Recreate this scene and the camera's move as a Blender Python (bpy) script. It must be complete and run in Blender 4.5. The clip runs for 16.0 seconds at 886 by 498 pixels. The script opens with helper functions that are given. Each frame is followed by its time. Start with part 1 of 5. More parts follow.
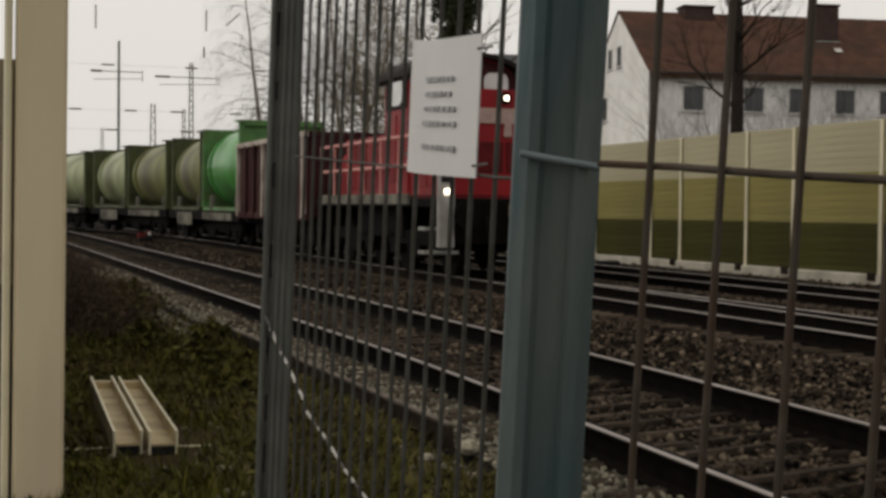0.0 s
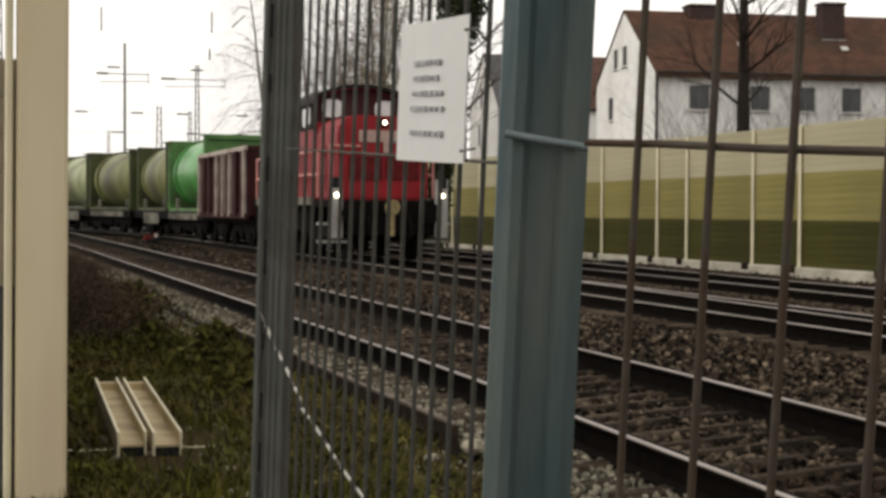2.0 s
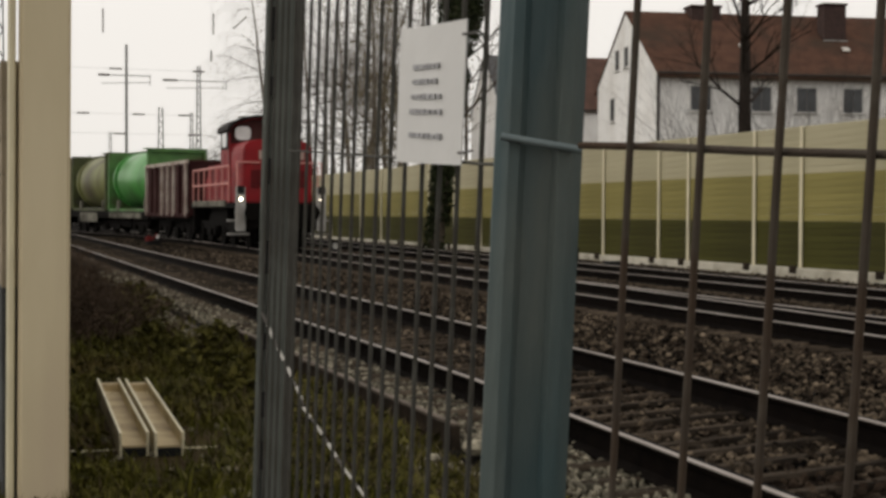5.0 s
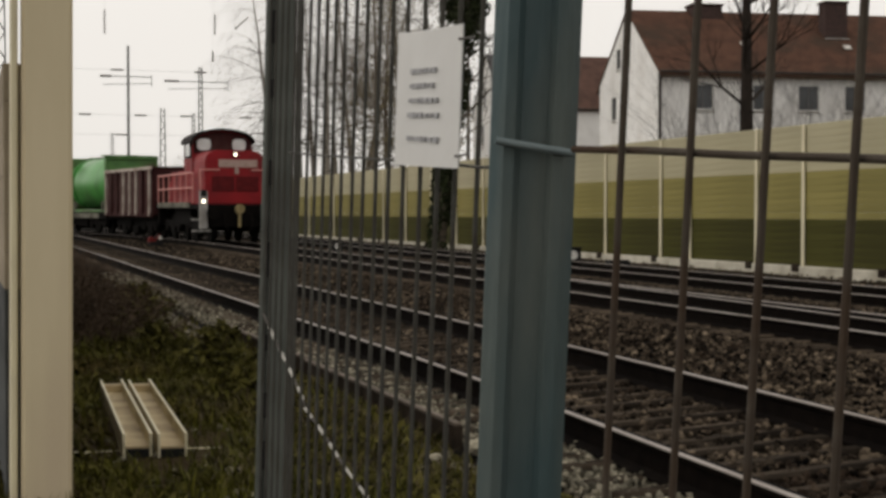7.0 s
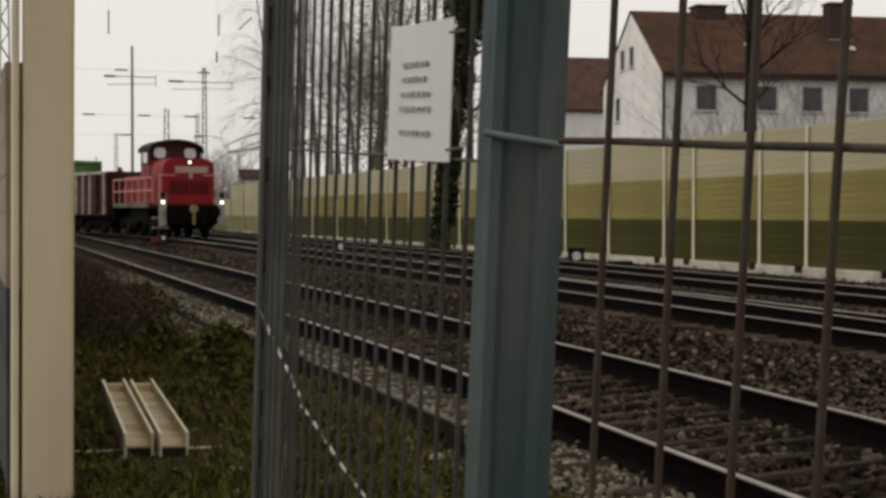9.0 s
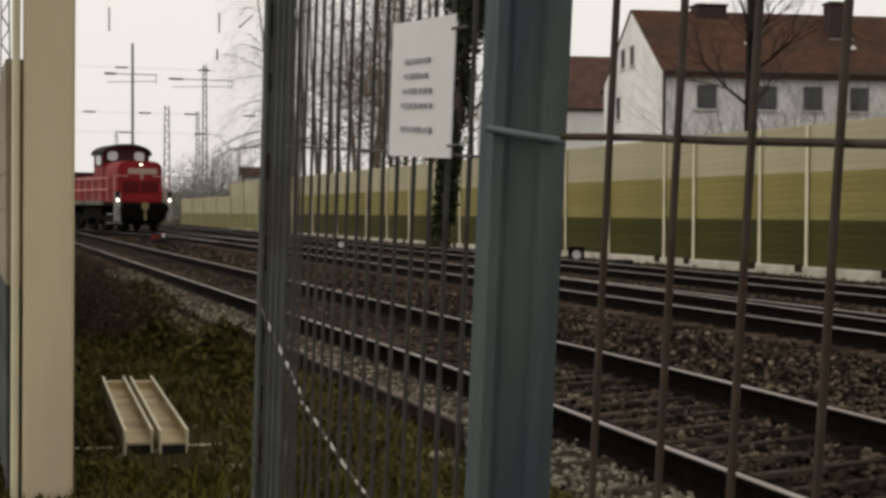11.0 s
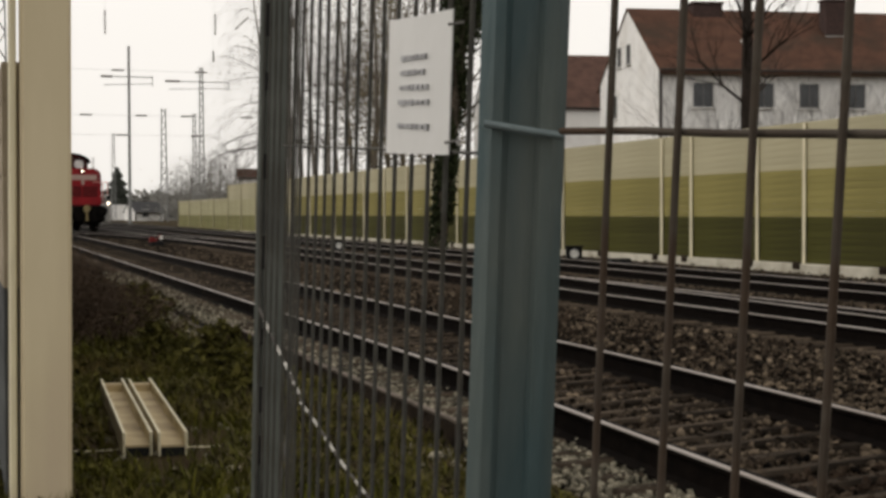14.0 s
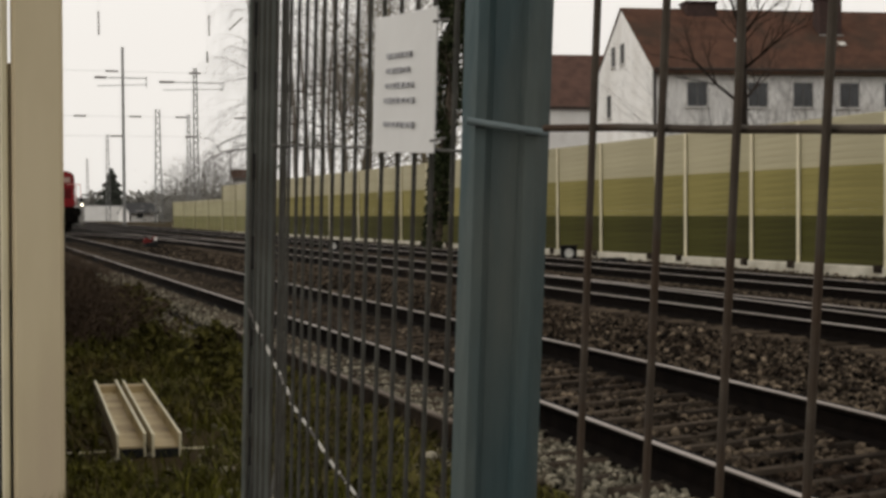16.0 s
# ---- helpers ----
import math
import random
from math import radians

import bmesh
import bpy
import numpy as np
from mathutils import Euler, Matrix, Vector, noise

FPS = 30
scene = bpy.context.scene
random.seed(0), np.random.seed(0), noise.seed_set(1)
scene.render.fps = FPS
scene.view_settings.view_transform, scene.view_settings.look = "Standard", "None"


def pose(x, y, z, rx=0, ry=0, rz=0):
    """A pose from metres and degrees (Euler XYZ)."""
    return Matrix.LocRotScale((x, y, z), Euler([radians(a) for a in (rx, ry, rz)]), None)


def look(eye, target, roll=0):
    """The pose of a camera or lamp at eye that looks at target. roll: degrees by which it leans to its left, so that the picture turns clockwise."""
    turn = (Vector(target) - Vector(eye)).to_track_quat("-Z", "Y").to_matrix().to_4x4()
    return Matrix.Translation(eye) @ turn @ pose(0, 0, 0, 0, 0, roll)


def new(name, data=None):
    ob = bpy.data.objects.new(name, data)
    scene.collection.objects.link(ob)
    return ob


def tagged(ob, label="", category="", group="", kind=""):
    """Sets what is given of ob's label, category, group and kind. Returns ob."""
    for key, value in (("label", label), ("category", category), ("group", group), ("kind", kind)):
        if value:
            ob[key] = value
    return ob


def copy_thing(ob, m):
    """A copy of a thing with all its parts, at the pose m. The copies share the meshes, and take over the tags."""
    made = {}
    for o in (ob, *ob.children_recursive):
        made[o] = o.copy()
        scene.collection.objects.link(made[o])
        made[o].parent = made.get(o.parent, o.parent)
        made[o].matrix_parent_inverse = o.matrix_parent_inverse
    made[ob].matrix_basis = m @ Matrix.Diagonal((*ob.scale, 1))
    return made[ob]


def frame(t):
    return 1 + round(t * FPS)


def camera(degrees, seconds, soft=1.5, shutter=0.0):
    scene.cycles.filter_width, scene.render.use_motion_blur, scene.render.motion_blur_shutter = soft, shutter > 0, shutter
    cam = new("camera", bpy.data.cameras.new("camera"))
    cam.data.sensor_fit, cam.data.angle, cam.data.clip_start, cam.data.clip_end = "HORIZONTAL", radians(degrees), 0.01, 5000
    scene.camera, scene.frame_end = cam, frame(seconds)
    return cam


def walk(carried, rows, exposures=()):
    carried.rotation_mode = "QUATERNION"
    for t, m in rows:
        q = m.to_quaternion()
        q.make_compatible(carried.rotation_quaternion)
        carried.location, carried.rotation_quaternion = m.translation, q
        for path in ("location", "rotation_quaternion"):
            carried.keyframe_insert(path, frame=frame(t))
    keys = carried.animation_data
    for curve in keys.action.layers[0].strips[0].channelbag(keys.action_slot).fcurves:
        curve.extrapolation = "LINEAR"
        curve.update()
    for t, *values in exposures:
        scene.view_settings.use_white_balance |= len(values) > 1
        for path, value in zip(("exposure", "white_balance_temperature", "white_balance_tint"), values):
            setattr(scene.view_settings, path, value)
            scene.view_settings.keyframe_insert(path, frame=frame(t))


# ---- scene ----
cam = camera(34.7, 16.0, 3.25)
PATH = [
    (0, (0.0, 0.044, 1.141), (0.659, 1.931, 1.089), 0.6),
    (0.5, (0.009, 0.052, 1.134), (0.663, 1.941, 1.083), 0.7),
    (1, (0.017, 0.062, 1.132), (0.669, 1.952, 1.08), 0.7),
    (1.5, (0.023, 0.066, 1.132), (0.673, 1.957, 1.081), 0.6),
    (2, (0.023, 0.068, 1.131), (0.673, 1.958, 1.08), 0.3),
    (2.5, (0.026, 0.071, 1.132), (0.676, 1.962, 1.08), 0.2),
    (3, (0.022, 0.067, 1.132), (0.671, 1.958, 1.081), 0.2),
    (3.5, (0.019, 0.065, 1.134), (0.669, 1.955, 1.084), 0.2),
    (4, (0.018, 0.062, 1.133), (0.668, 1.953, 1.083), 0.3),
    (6.5, (0.021, 0.035, 1.13), (0.664, 1.928, 1.081), 0.1),
    (7, (0.018, 0.035, 1.133), (0.663, 1.928, 1.083), 0.0),
    (7.5, (0.014, 0.039, 1.131), (0.66, 1.931, 1.081), 0.3),
    (8, (0.013, 0.036, 1.13), (0.659, 1.928, 1.081), 0.2),
    (8.5, (0.019, 0.036, 1.128), (0.663, 1.929, 1.078), 0.1),
    (9, (0.028, 0.035, 1.128), (0.668, 1.929, 1.079), 0.1),
    (11.5, (0.026, 0.032, 1.126), (0.666, 1.926, 1.074), 0.3),
    (12, (0.027, 0.031, 1.129), (0.667, 1.925, 1.077), 0.4),
    (12.5, (0.02, 0.035, 1.124), (0.662, 1.928, 1.073), 0.6),
    (13, (0.019, 0.035, 1.126), (0.661, 1.929, 1.073), 0.6),
    (13.5, (0.026, 0.041, 1.124), (0.667, 1.935, 1.073), 0.2),
    (14, (0.028, 0.04, 1.124), (0.671, 1.933, 1.073), -0.2),
    (14.5, (0.035, 0.041, 1.12), (0.68, 1.933, 1.07), -0.3),
    (15, (0.044, 0.031, 1.12), (0.69, 1.923, 1.073), -0.8),
    (15.5, (0.044, 0.038, 1.122), (0.691, 1.93, 1.072), -0.9),
    (16, (0.037, 0.046, 1.123), (0.687, 1.937, 1.072), -0.4),
]
EXPOSURES = [(0, -0.7, 6900, 11), (0.5, -0.49, 6900, 11), (1, -0.21, 6900, 11), (1.5, -0.1, 6900, 11), (2.5, -0.09, 6900, 11), (4, -0.51, 6900, 11), (6.5, -0.36, 6900, 11), (7, -0.5, 6900, 11), (8, -0.59, 6900, 11), (9, -0.58, 6900, 11), (11.5, -0.5, 6900, 11), (12, -0.52, 6900, 11), (12.5, -0.3, 6900, 11), (13.5, -0.38, 6900, 11), (14.5, -0.23, 6900, 11), (15, -0.09, 6900, 11), (15.5, -0.14, 6900, 11), (16, -0.46, 6900, 11)]
walk(cam, [(t, look(eye, target, roll)) for t, eye, target, roll in PATH], EXPOSURES)

# ---- light ----
world = bpy.data.worlds.new("sky_world")
scene.world = world
world.use_nodes = True
wn, wl = world.node_tree.nodes, world.node_tree.links
sky = wn.new("ShaderNodeTexSky")
sky.sky_type, sky.sun_disc = "NISHITA", False
sky.sun_elevation, sky.sun_rotation = radians(35), radians(-70)
sky.air_density, sky.dust_density = 1.0, 6.0
grey = wn.new("ShaderNodeHueSaturation")
grey.inputs["Saturation"].default_value = 0.05
cloud = wn.new("ShaderNodeMix")          # a closed white cloud cover over the clear sky
cloud.data_type = "RGBA"
cloud.inputs[0].default_value = 0.8
wl.new(sky.outputs[0], grey.inputs["Color"])
wl.new(grey.outputs[0], [k for k in cloud.inputs if k.name == "A" and k.type == "RGBA"][0])
[k for k in cloud.inputs if k.name == "B" and k.type == "RGBA"][0].default_value = (9.5, 9.45, 9.3, 1)
wl.new([k for k in cloud.outputs if k.type == "RGBA"][0], wn["Background"].inputs["Color"])
wn["Background"].inputs["Strength"].default_value = 0.15
sun_data = bpy.data.lights.new("sun", "SUN")
sun_data.energy, sun_data.angle, sun_data.color = 0.4, radians(40), (1.0, 0.95, 0.88)
sun = new("sun", sun_data)
sun.matrix_world = look((-40, 8, 26), (0, 0, 0))


# ---- materials ----
def mat(name, c1, c2=None, rough=0.8, metal=0.0, scale=8.0, bump=0.3, fine=60.0, spread=(0.35, 0.65),
        stain=None, stain_scale=1.2, island=0.0, obj=0.0, stretch=(1, 1, 1), dist=0.01, spec=0.25):
    m = bpy.data.materials.new(name)
    m.use_nodes = True
    nt = m.node_tree
    b = nt.nodes["Principled BSDF"]
    b.inputs["Roughness"].default_value, b.inputs["Metallic"].default_value = rough, metal
    b.inputs["Specular IOR Level"].default_value = spec
    tc = nt.nodes.new("ShaderNodeTexCoord")
    mp = nt.nodes.new("ShaderNodeMapping")
    mp.inputs["Scale"].default_value = stretch
    nt.links.new(tc.outputs["Object"], mp.inputs["Vector"])

    def noisy(sc, lo, hi, detail=4):
        n = nt.nodes.new("ShaderNodeTexNoise")
        n.inputs["Scale"].default_value, n.inputs["Detail"].default_value = sc, detail
        nt.links.new(mp.outputs[0], n.inputs["Vector"])
        r = nt.nodes.new("ShaderNodeMapRange")
        r.inputs["From Min"].default_value, r.inputs["From Max"].default_value = lo, hi
        nt.links.new(n.outputs["Fac"], r.inputs["Value"])
        return n, r

    def mix(fac, a, bcol):
        x = nt.nodes.new("ShaderNodeMix")
        x.data_type = "RGBA"
        nt.links.new(fac, x.inputs["Factor"])
        for sock, v in (("A", a), ("B", bcol)):
            s = [i for i in x.inputs if i.name == sock and i.type == "RGBA"][0]
            if isinstance(v, tuple):
                s.default_value = (*v, 1)
            else:
                nt.links.new(v, s)
        return [o for o in x.outputs if o.type == "RGBA"][0]

    c2 = c2 or tuple(min(1, v * 0.75) for v in c1)
    n1, r1 = noisy(scale, *spread)
    col = mix(r1.outputs[0], c1, c2)
    if stain:
        n3, r3 = noisy(stain_scale, 0.48, 0.68, 6)
        col = mix(r3.outputs[0], col, stain)
    for on, node, out in ((island, "ShaderNodeNewGeometry", "Random Per Island"), (obj, "ShaderNodeObjectInfo", "Random")):
        if on:
            g = nt.nodes.new(node)
            mr = nt.nodes.new("ShaderNodeMapRange")
            mr.inputs["To Min"].default_value, mr.inputs["To Max"].default_value = 1 - on, 1 + on
            nt.links.new(g.outputs[out], mr.inputs["Value"])
            h = nt.nodes.new("ShaderNodeHueSaturation")
            nt.links.new(mr.outputs[0], h.inputs["Value"])
            nt.links.new(col, h.inputs["Color"])
            col = h.outputs[0]
    nt.links.new(col, b.inputs["Base Color"])
    n2, r2 = noisy(fine, 0.2, 0.8, 6)
    bp = nt.nodes.new("ShaderNodeBump")
    bp.inputs["Strength"].default_value, bp.inputs["Distance"].default_value = bump, dist
    nt.links.new(r2.outputs[0], bp.inputs["Height"])
    nt.links.new(bp.outputs[0], b.inputs["Normal"])
    rr = nt.nodes.new("ShaderNodeMapRange")
    rr.inputs["To Min"].default_value, rr.inputs["To Max"].default_value = max(0, rough - 0.12), min(1, rough + 0.12)
    nt.links.new(n1.outputs["Fac"], rr.inputs["Value"])
    nt.links.new(rr.outputs[0], b.inputs["Roughness"])
    return m


def glow(name, colour, strength):
    m = bpy.data.materials.new(name)
    m.use_nodes = True
    b = m.node_tree.nodes["Principled BSDF"]
    b.inputs["Emission Color"].default_value, b.inputs["Emission Strength"].default_value = (*colour, 1), strength
    return m


M_SOIL = mat("soil", (0.0425, 0.0288, 0.0132), (0.0275, 0.0216, 0.0072), 0.95, scale=1.6, bump=0.8, fine=25, stain=(0.05625, 0.0408, 0.024), dist=0.03, spec=0.04)
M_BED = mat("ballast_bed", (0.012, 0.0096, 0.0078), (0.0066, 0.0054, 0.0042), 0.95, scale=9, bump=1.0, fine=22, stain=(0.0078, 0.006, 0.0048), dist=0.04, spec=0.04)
M_STONE = mat("ballast_stone", (0.125, 0.097, 0.069), (0.016, 0.0118, 0.0085), 0.9, scale=7, bump=0.5, island=0.95, spread=(0.36, 0.56), stain=(0.01971, 0.01323, 0.009108), stain_scale=0.8, spec=0.04)
M_PALE = mat("pale_gravel", (0.27, 0.245, 0.185), (0.085, 0.077, 0.058), 0.9, scale=14, bump=0.4, island=0.75, spec=0.08)
M_GRASS = mat("grass_blades", (0.0826, 0.0784, 0.01265), (0.0472, 0.05152, 0.0092), 0.75, scale=2, island=0.55, bump=0.1, stain=(0.1121, 0.084, 0.0299), stain_scale=1.0, spec=0.04)
M_LEAF = mat("weed_leaf", (0.086, 0.077, 0.021), (0.034, 0.033, 0.009), 0.7, scale=4, island=0.7, bump=0.1, spec=0.04)
M_TWIG = mat("dead_twig", (0.065, 0.045, 0.031), (0.036, 0.026, 0.018), 0.9, scale=6, island=0.4, spec=0.04)
M_BARK = mat("bark", (0.11, 0.09, 0.07), (0.055, 0.045, 0.035), 0.95, scale=9, bump=0.7, island=0.2, spec=0.04)
M_BARKPALE = mat("pale_bark", (0.17, 0.145, 0.115), (0.09, 0.076, 0.06), 0.95, scale=9, bump=0.7, island=0.2, spec=0.04)
M_BIRCH = mat("birch_bark", (0.30, 0.27, 0.23), (0.09, 0.075, 0.06), 0.85, scale=5, bump=0.5, stretch=(1, 1, 3))
M_IVY = mat("ivy_leaf", (0.035, 0.042, 0.020), (0.02, 0.026, 0.012), 0.6, scale=4, island=0.5, bump=0.1, spec=0.04)
M_RAILSIDE = mat("rail_rust", (0.0065, 0.0045, 0.0035), (0.004, 0.003, 0.0025), 0.9, scale=10, bump=0.4, spec=0.04)
M_RAILTOP = mat("rail_polished", (0.38, 0.34, 0.31), (0.26, 0.225, 0.20), 0.5, 0.35, scale=3, bump=0.05, stretch=(4, 0.3, 1))
M_SLEEPER = mat("sleeper_wood", (0.098, 0.075, 0.054), (0.026, 0.020, 0.015), 0.9, scale=5, bump=0.7, fine=40, obj=0.45, stretch=(0.6, 5, 5), stain=(0.0135, 0.0105, 0.0075), spec=0.04)
M_CONC = mat("concrete", (0.52, 0.49, 0.41), (0.42, 0.39, 0.32), 0.9, scale=3, bump=0.3, stain=(0.30, 0.28, 0.22))
M_KERB = mat("kerb_rust", (0.04, 0.03, 0.022), (0.022, 0.017, 0.013), 0.9, scale=5, bump=0.5, spec=0.04)
M_KERBTOP = mat("kerb_top", (0.15, 0.12, 0.095), (0.09, 0.072, 0.055), 0.85, scale=6, bump=0.4)
M_PALEWALL = mat("barrier_pale", (0.4092, 0.372, 0.2511), (0.372, 0.3348, 0.2232), 0.7, scale=1.0, bump=0.1, obj=0.04, stain=(0.3441, 0.3162, 0.2093), stretch=(1, 0.2, 2), spec=0.08)
M_MUSTARD = mat("barrier_mustard", (0.2484, 0.2162, 0.0782), (0.207, 0.1794, 0.0644), 0.75, scale=1.0, bump=0.1, obj=0.06, stain=(0.184, 0.161, 0.06072), stretch=(1, 0.2, 2), spec=0.08)
M_OLIVE = mat("barrier_olive", (0.0589, 0.057, 0.0152), (0.0456, 0.0437, 0.01235), 0.8, scale=1.0, bump=0.1, obj=0.10, stain=(0.0399, 0.038, 0.0133), stretch=(1, 0.2, 2), spec=0.08)
M_CREAM = mat("cream_paint", (0.66, 0.60, 0.42), (0.60, 0.545, 0.385), 0.5, scale=2.5, bump=0.06, stain=(0.52, 0.47, 0.34))
M_WEB = mat("dirty_cream", (0.36, 0.28, 0.16), (0.46, 0.37, 0.22), 0.75, scale=4, bump=0.1, stain=(0.14, 0.10, 0.05), stain_scale=2.5)
M_BEIGE = mat("beige_paint", (0.585, 0.50, 0.34), (0.53, 0.45, 0.298), 0.55, scale=2.0, bump=0.06, stain=(0.50, 0.41, 0.29), stretch=(3, 3, 0.5))
M_FENCE = mat("grey_blue_paint", (0.052, 0.083, 0.088), (0.038, 0.063, 0.068), 0.5, 0.1, scale=9, bump=0.15, stain=(0.10, 0.115, 0.105), stain_scale=5, stretch=(3, 3, 0.6), spec=0.3)
M_POST2 = mat("weathered_post", (0.112, 0.122, 0.108), (0.072, 0.080, 0.071), 0.7, 0.1, scale=12, bump=0.3, stain=(0.07, 0.072, 0.064), stain_scale=7, stretch=(2, 2, 0.7))
M_WIRE = mat("galvanised_wire", (0.06528, 0.05336, 0.04128), (0.03876, 0.02852, 0.02064), 0.75, 0.1, scale=18, bump=0.2, stain=(0.051, 0.03036, 0.01806), stain_scale=14, spec=0.2)
M_WIREGREY = mat("grey_mesh_wire", (0.068, 0.067, 0.059), (0.039, 0.037, 0.032), 0.7, 0.1, scale=18, bump=0.2, stain=(0.05, 0.045, 0.035), stain_scale=14, spec=0.2)
# flange paint: grime, plus the shade of the inner faces in the tan
M_TAN = mat("tan_grimed_paint", (0.58, 0.50, 0.33), (0.47, 0.40, 0.25), 0.65, scale=3, bump=0.08, stain=(0.24, 0.19, 0.11), stain_scale=1.8)
M_BARKDARK = mat("wet_dark_bark", (0.040, 0.032, 0.027), (0.022, 0.018, 0.015), 0.95, scale=9, bump=0.7, spec=0.04)
M_DRYLEAF = mat("withered_leaf", (0.22, 0.185, 0.11), (0.13, 0.11, 0.065), 0.85, scale=2, island=0.5, bump=0.1, spec=0.04)
# needle green lightened and greyed by distance haze in its colour
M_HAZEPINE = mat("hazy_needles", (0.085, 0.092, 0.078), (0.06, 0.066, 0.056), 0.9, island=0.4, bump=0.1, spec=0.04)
M_SLATE = mat("barrier_slate", (0.075, 0.078, 0.078), (0.05, 0.052, 0.052), 0.8, scale=2, bump=0.15, stretch=(1, 0.4, 2), obj=0.08, spec=0.1)
M_PAPER = mat("laminated_paper", (0.60, 0.595, 0.58), (0.54, 0.535, 0.52), 0.4, scale=6, bump=0.03)
M_INK = mat("printed_ink", (0.26, 0.26, 0.27), (0.40, 0.40, 0.41), 0.7, scale=120)
M_PLASTER = mat("white_plaster", (0.86, 0.85, 0.83), (0.81, 0.80, 0.78), 0.9, scale=1.0, bump=0.15, stain=(0.74, 0.72, 0.69), stain_scale=0.5, spec=0.08)
M_TILE = mat("roof_tile_red", (0.126, 0.06656, 0.047), (0.0924, 0.052, 0.038), 0.9, scale=1.2, bump=0.4, fine=30, stain=(0.0714, 0.04992, 0.038), stain_scale=0.4, spec=0.05)
M_TILE2 = mat("roof_tile_brown", (0.13, 0.075, 0.06), (0.09, 0.055, 0.045), 0.85, scale=1.2, bump=0.4, island=0.15, spec=0.08)
M_BRICK = mat("chimney_brick", (0.0744, 0.0468, 0.04125), (0.0496, 0.036, 0.03375), 0.9, scale=6, bump=0.4, spec=0.08)
M_PANE = mat("window_glass", (0.045, 0.05, 0.055), (0.03, 0.035, 0.04), 0.08, scale=1, bump=0.0, spec=0.5)
M_FRAME = mat("window_frame", (0.66, 0.65, 0.62), (0.58, 0.57, 0.55), 0.6, scale=4, bump=0.05)
M_MULLION = mat("window_mullion", (0.16, 0.155, 0.15), (0.11, 0.105, 0.10), 0.6, scale=4, bump=0.05)
M_GUTTER = mat("gutter_metal", (0.05, 0.04, 0.035), (0.035, 0.03, 0.025), 0.5, 0.4)
M_RED = mat("loco_red", (0.26, 0.0075, 0.012), (0.20, 0.006, 0.010), 0.5, scale=1.2, bump=0.05, stain=(0.12, 0.010, 0.012), stain_scale=0.9, spec=0.22)
M_BLACK = mat("underframe_black", (0.0045, 0.00405, 0.0036), (0.00765, 0.0063, 0.0054), 0.8, scale=5, bump=0.3, spec=0.04)
M_GREY = mat("loco_grey", (0.36, 0.35, 0.33), (0.26, 0.25, 0.235), 0.6, scale=3, bump=0.1, stain=(0.17, 0.15, 0.13))
M_LIGHTGREY = mat("loco_light_grey", (0.62, 0.60, 0.56), (0.52, 0.50, 0.46), 0.6, scale=4, bump=0.06, stain=(0.38, 0.35, 0.31))
M_ROOF = mat("cab_roof_dark", (0.021, 0.01733, 0.01617), (0.0147, 0.01155, 0.01078), 0.6, scale=3, spec=0.04)
M_HOPPER = mat("gondola_brown", (0.045, 0.015, 0.014), (0.028, 0.010, 0.010), 0.75, scale=2.5, bump=0.2, stain=(0.07, 0.038, 0.034), stretch=(1, 1, 0.4), spec=0.06)
M_RIB = mat("gondola_rib", (0.52, 0.46, 0.40), (0.24, 0.18, 0.15), 0.75, scale=4, bump=0.2, stretch=(1, 1, 0.5))
M_TANKGREEN = mat("tank_green_fresh", (0.075, 0.30, 0.07), (0.06, 0.25, 0.055), 0.35, scale=1.0, bump=0.03, stain=(0.06, 0.18, 0.05), stain_scale=0.9, spec=0.5)
M_TANKOLIVE = mat("tank_green_dirty", (0.20, 0.21, 0.085), (0.145, 0.15, 0.065), 0.5, scale=0.9, bump=0.05, stain=(0.09, 0.08, 0.045), stain_scale=0.8, stretch=(1, 1, 0.5))
M_TANKPALE = mat("tank_green_pale", (0.36, 0.39, 0.23), (0.27, 0.30, 0.17), 0.45, scale=0.9, bump=0.05, stain=(0.15, 0.15, 0.08), stain_scale=0.8, stretch=(1, 1, 0.5))
M_ENDGREEN = mat("end_frame_green", (0.09, 0.22, 0.06), (0.065, 0.15, 0.05), 0.55, scale=1.5, bump=0.05, stain=(0.07, 0.09, 0.035))
M_ENDOLIVE = mat("end_frame_olive", (0.075, 0.088, 0.03), (0.05, 0.058, 0.022), 0.6, scale=1.5, bump=0.05, stain=(0.035, 0.033, 0.02))
M_MAST = mat("mast_grey", (0.27, 0.275, 0.27), (0.19, 0.19, 0.185), 0.7, 0.2, scale=4)
M_SILL = mat("sill_plate_grey", (0.20, 0.19, 0.155), (0.11, 0.105, 0.085), 0.8, scale=3, bump=0.1, stain=(0.05, 0.045, 0.035), spec=0.1)
M_STRAP = mat("worn_blue_wire", (0.15, 0.185, 0.19), (0.09, 0.12, 0.125), 0.6, scale=30, bump=0.15)
M_INKTIE = mat("tie_grey", (0.20, 0.19, 0.18), None, 0.7)
M_STRAW = mat("dry_straw", (0.17, 0.14, 0.085), (0.10, 0.082, 0.048), 0.85, scale=4, island=0.6, bump=0.1, spec=0.05)
M_GRILLE = mat("louvre_dark_red", (0.115, 0.010, 0.011), (0.075, 0.008, 0.009), 0.6, scale=6, bump=0.2, spec=0.1)
M_PALEPANEL = mat("pale_pink_panel", (0.42, 0.30, 0.26), (0.34, 0.23, 0.20), 0.6, scale=6, bump=0.05)
# paler copies of the barrier paints, distance haze put into the colour
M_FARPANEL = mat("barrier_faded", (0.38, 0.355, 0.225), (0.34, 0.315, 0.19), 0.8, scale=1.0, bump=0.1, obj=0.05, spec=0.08)
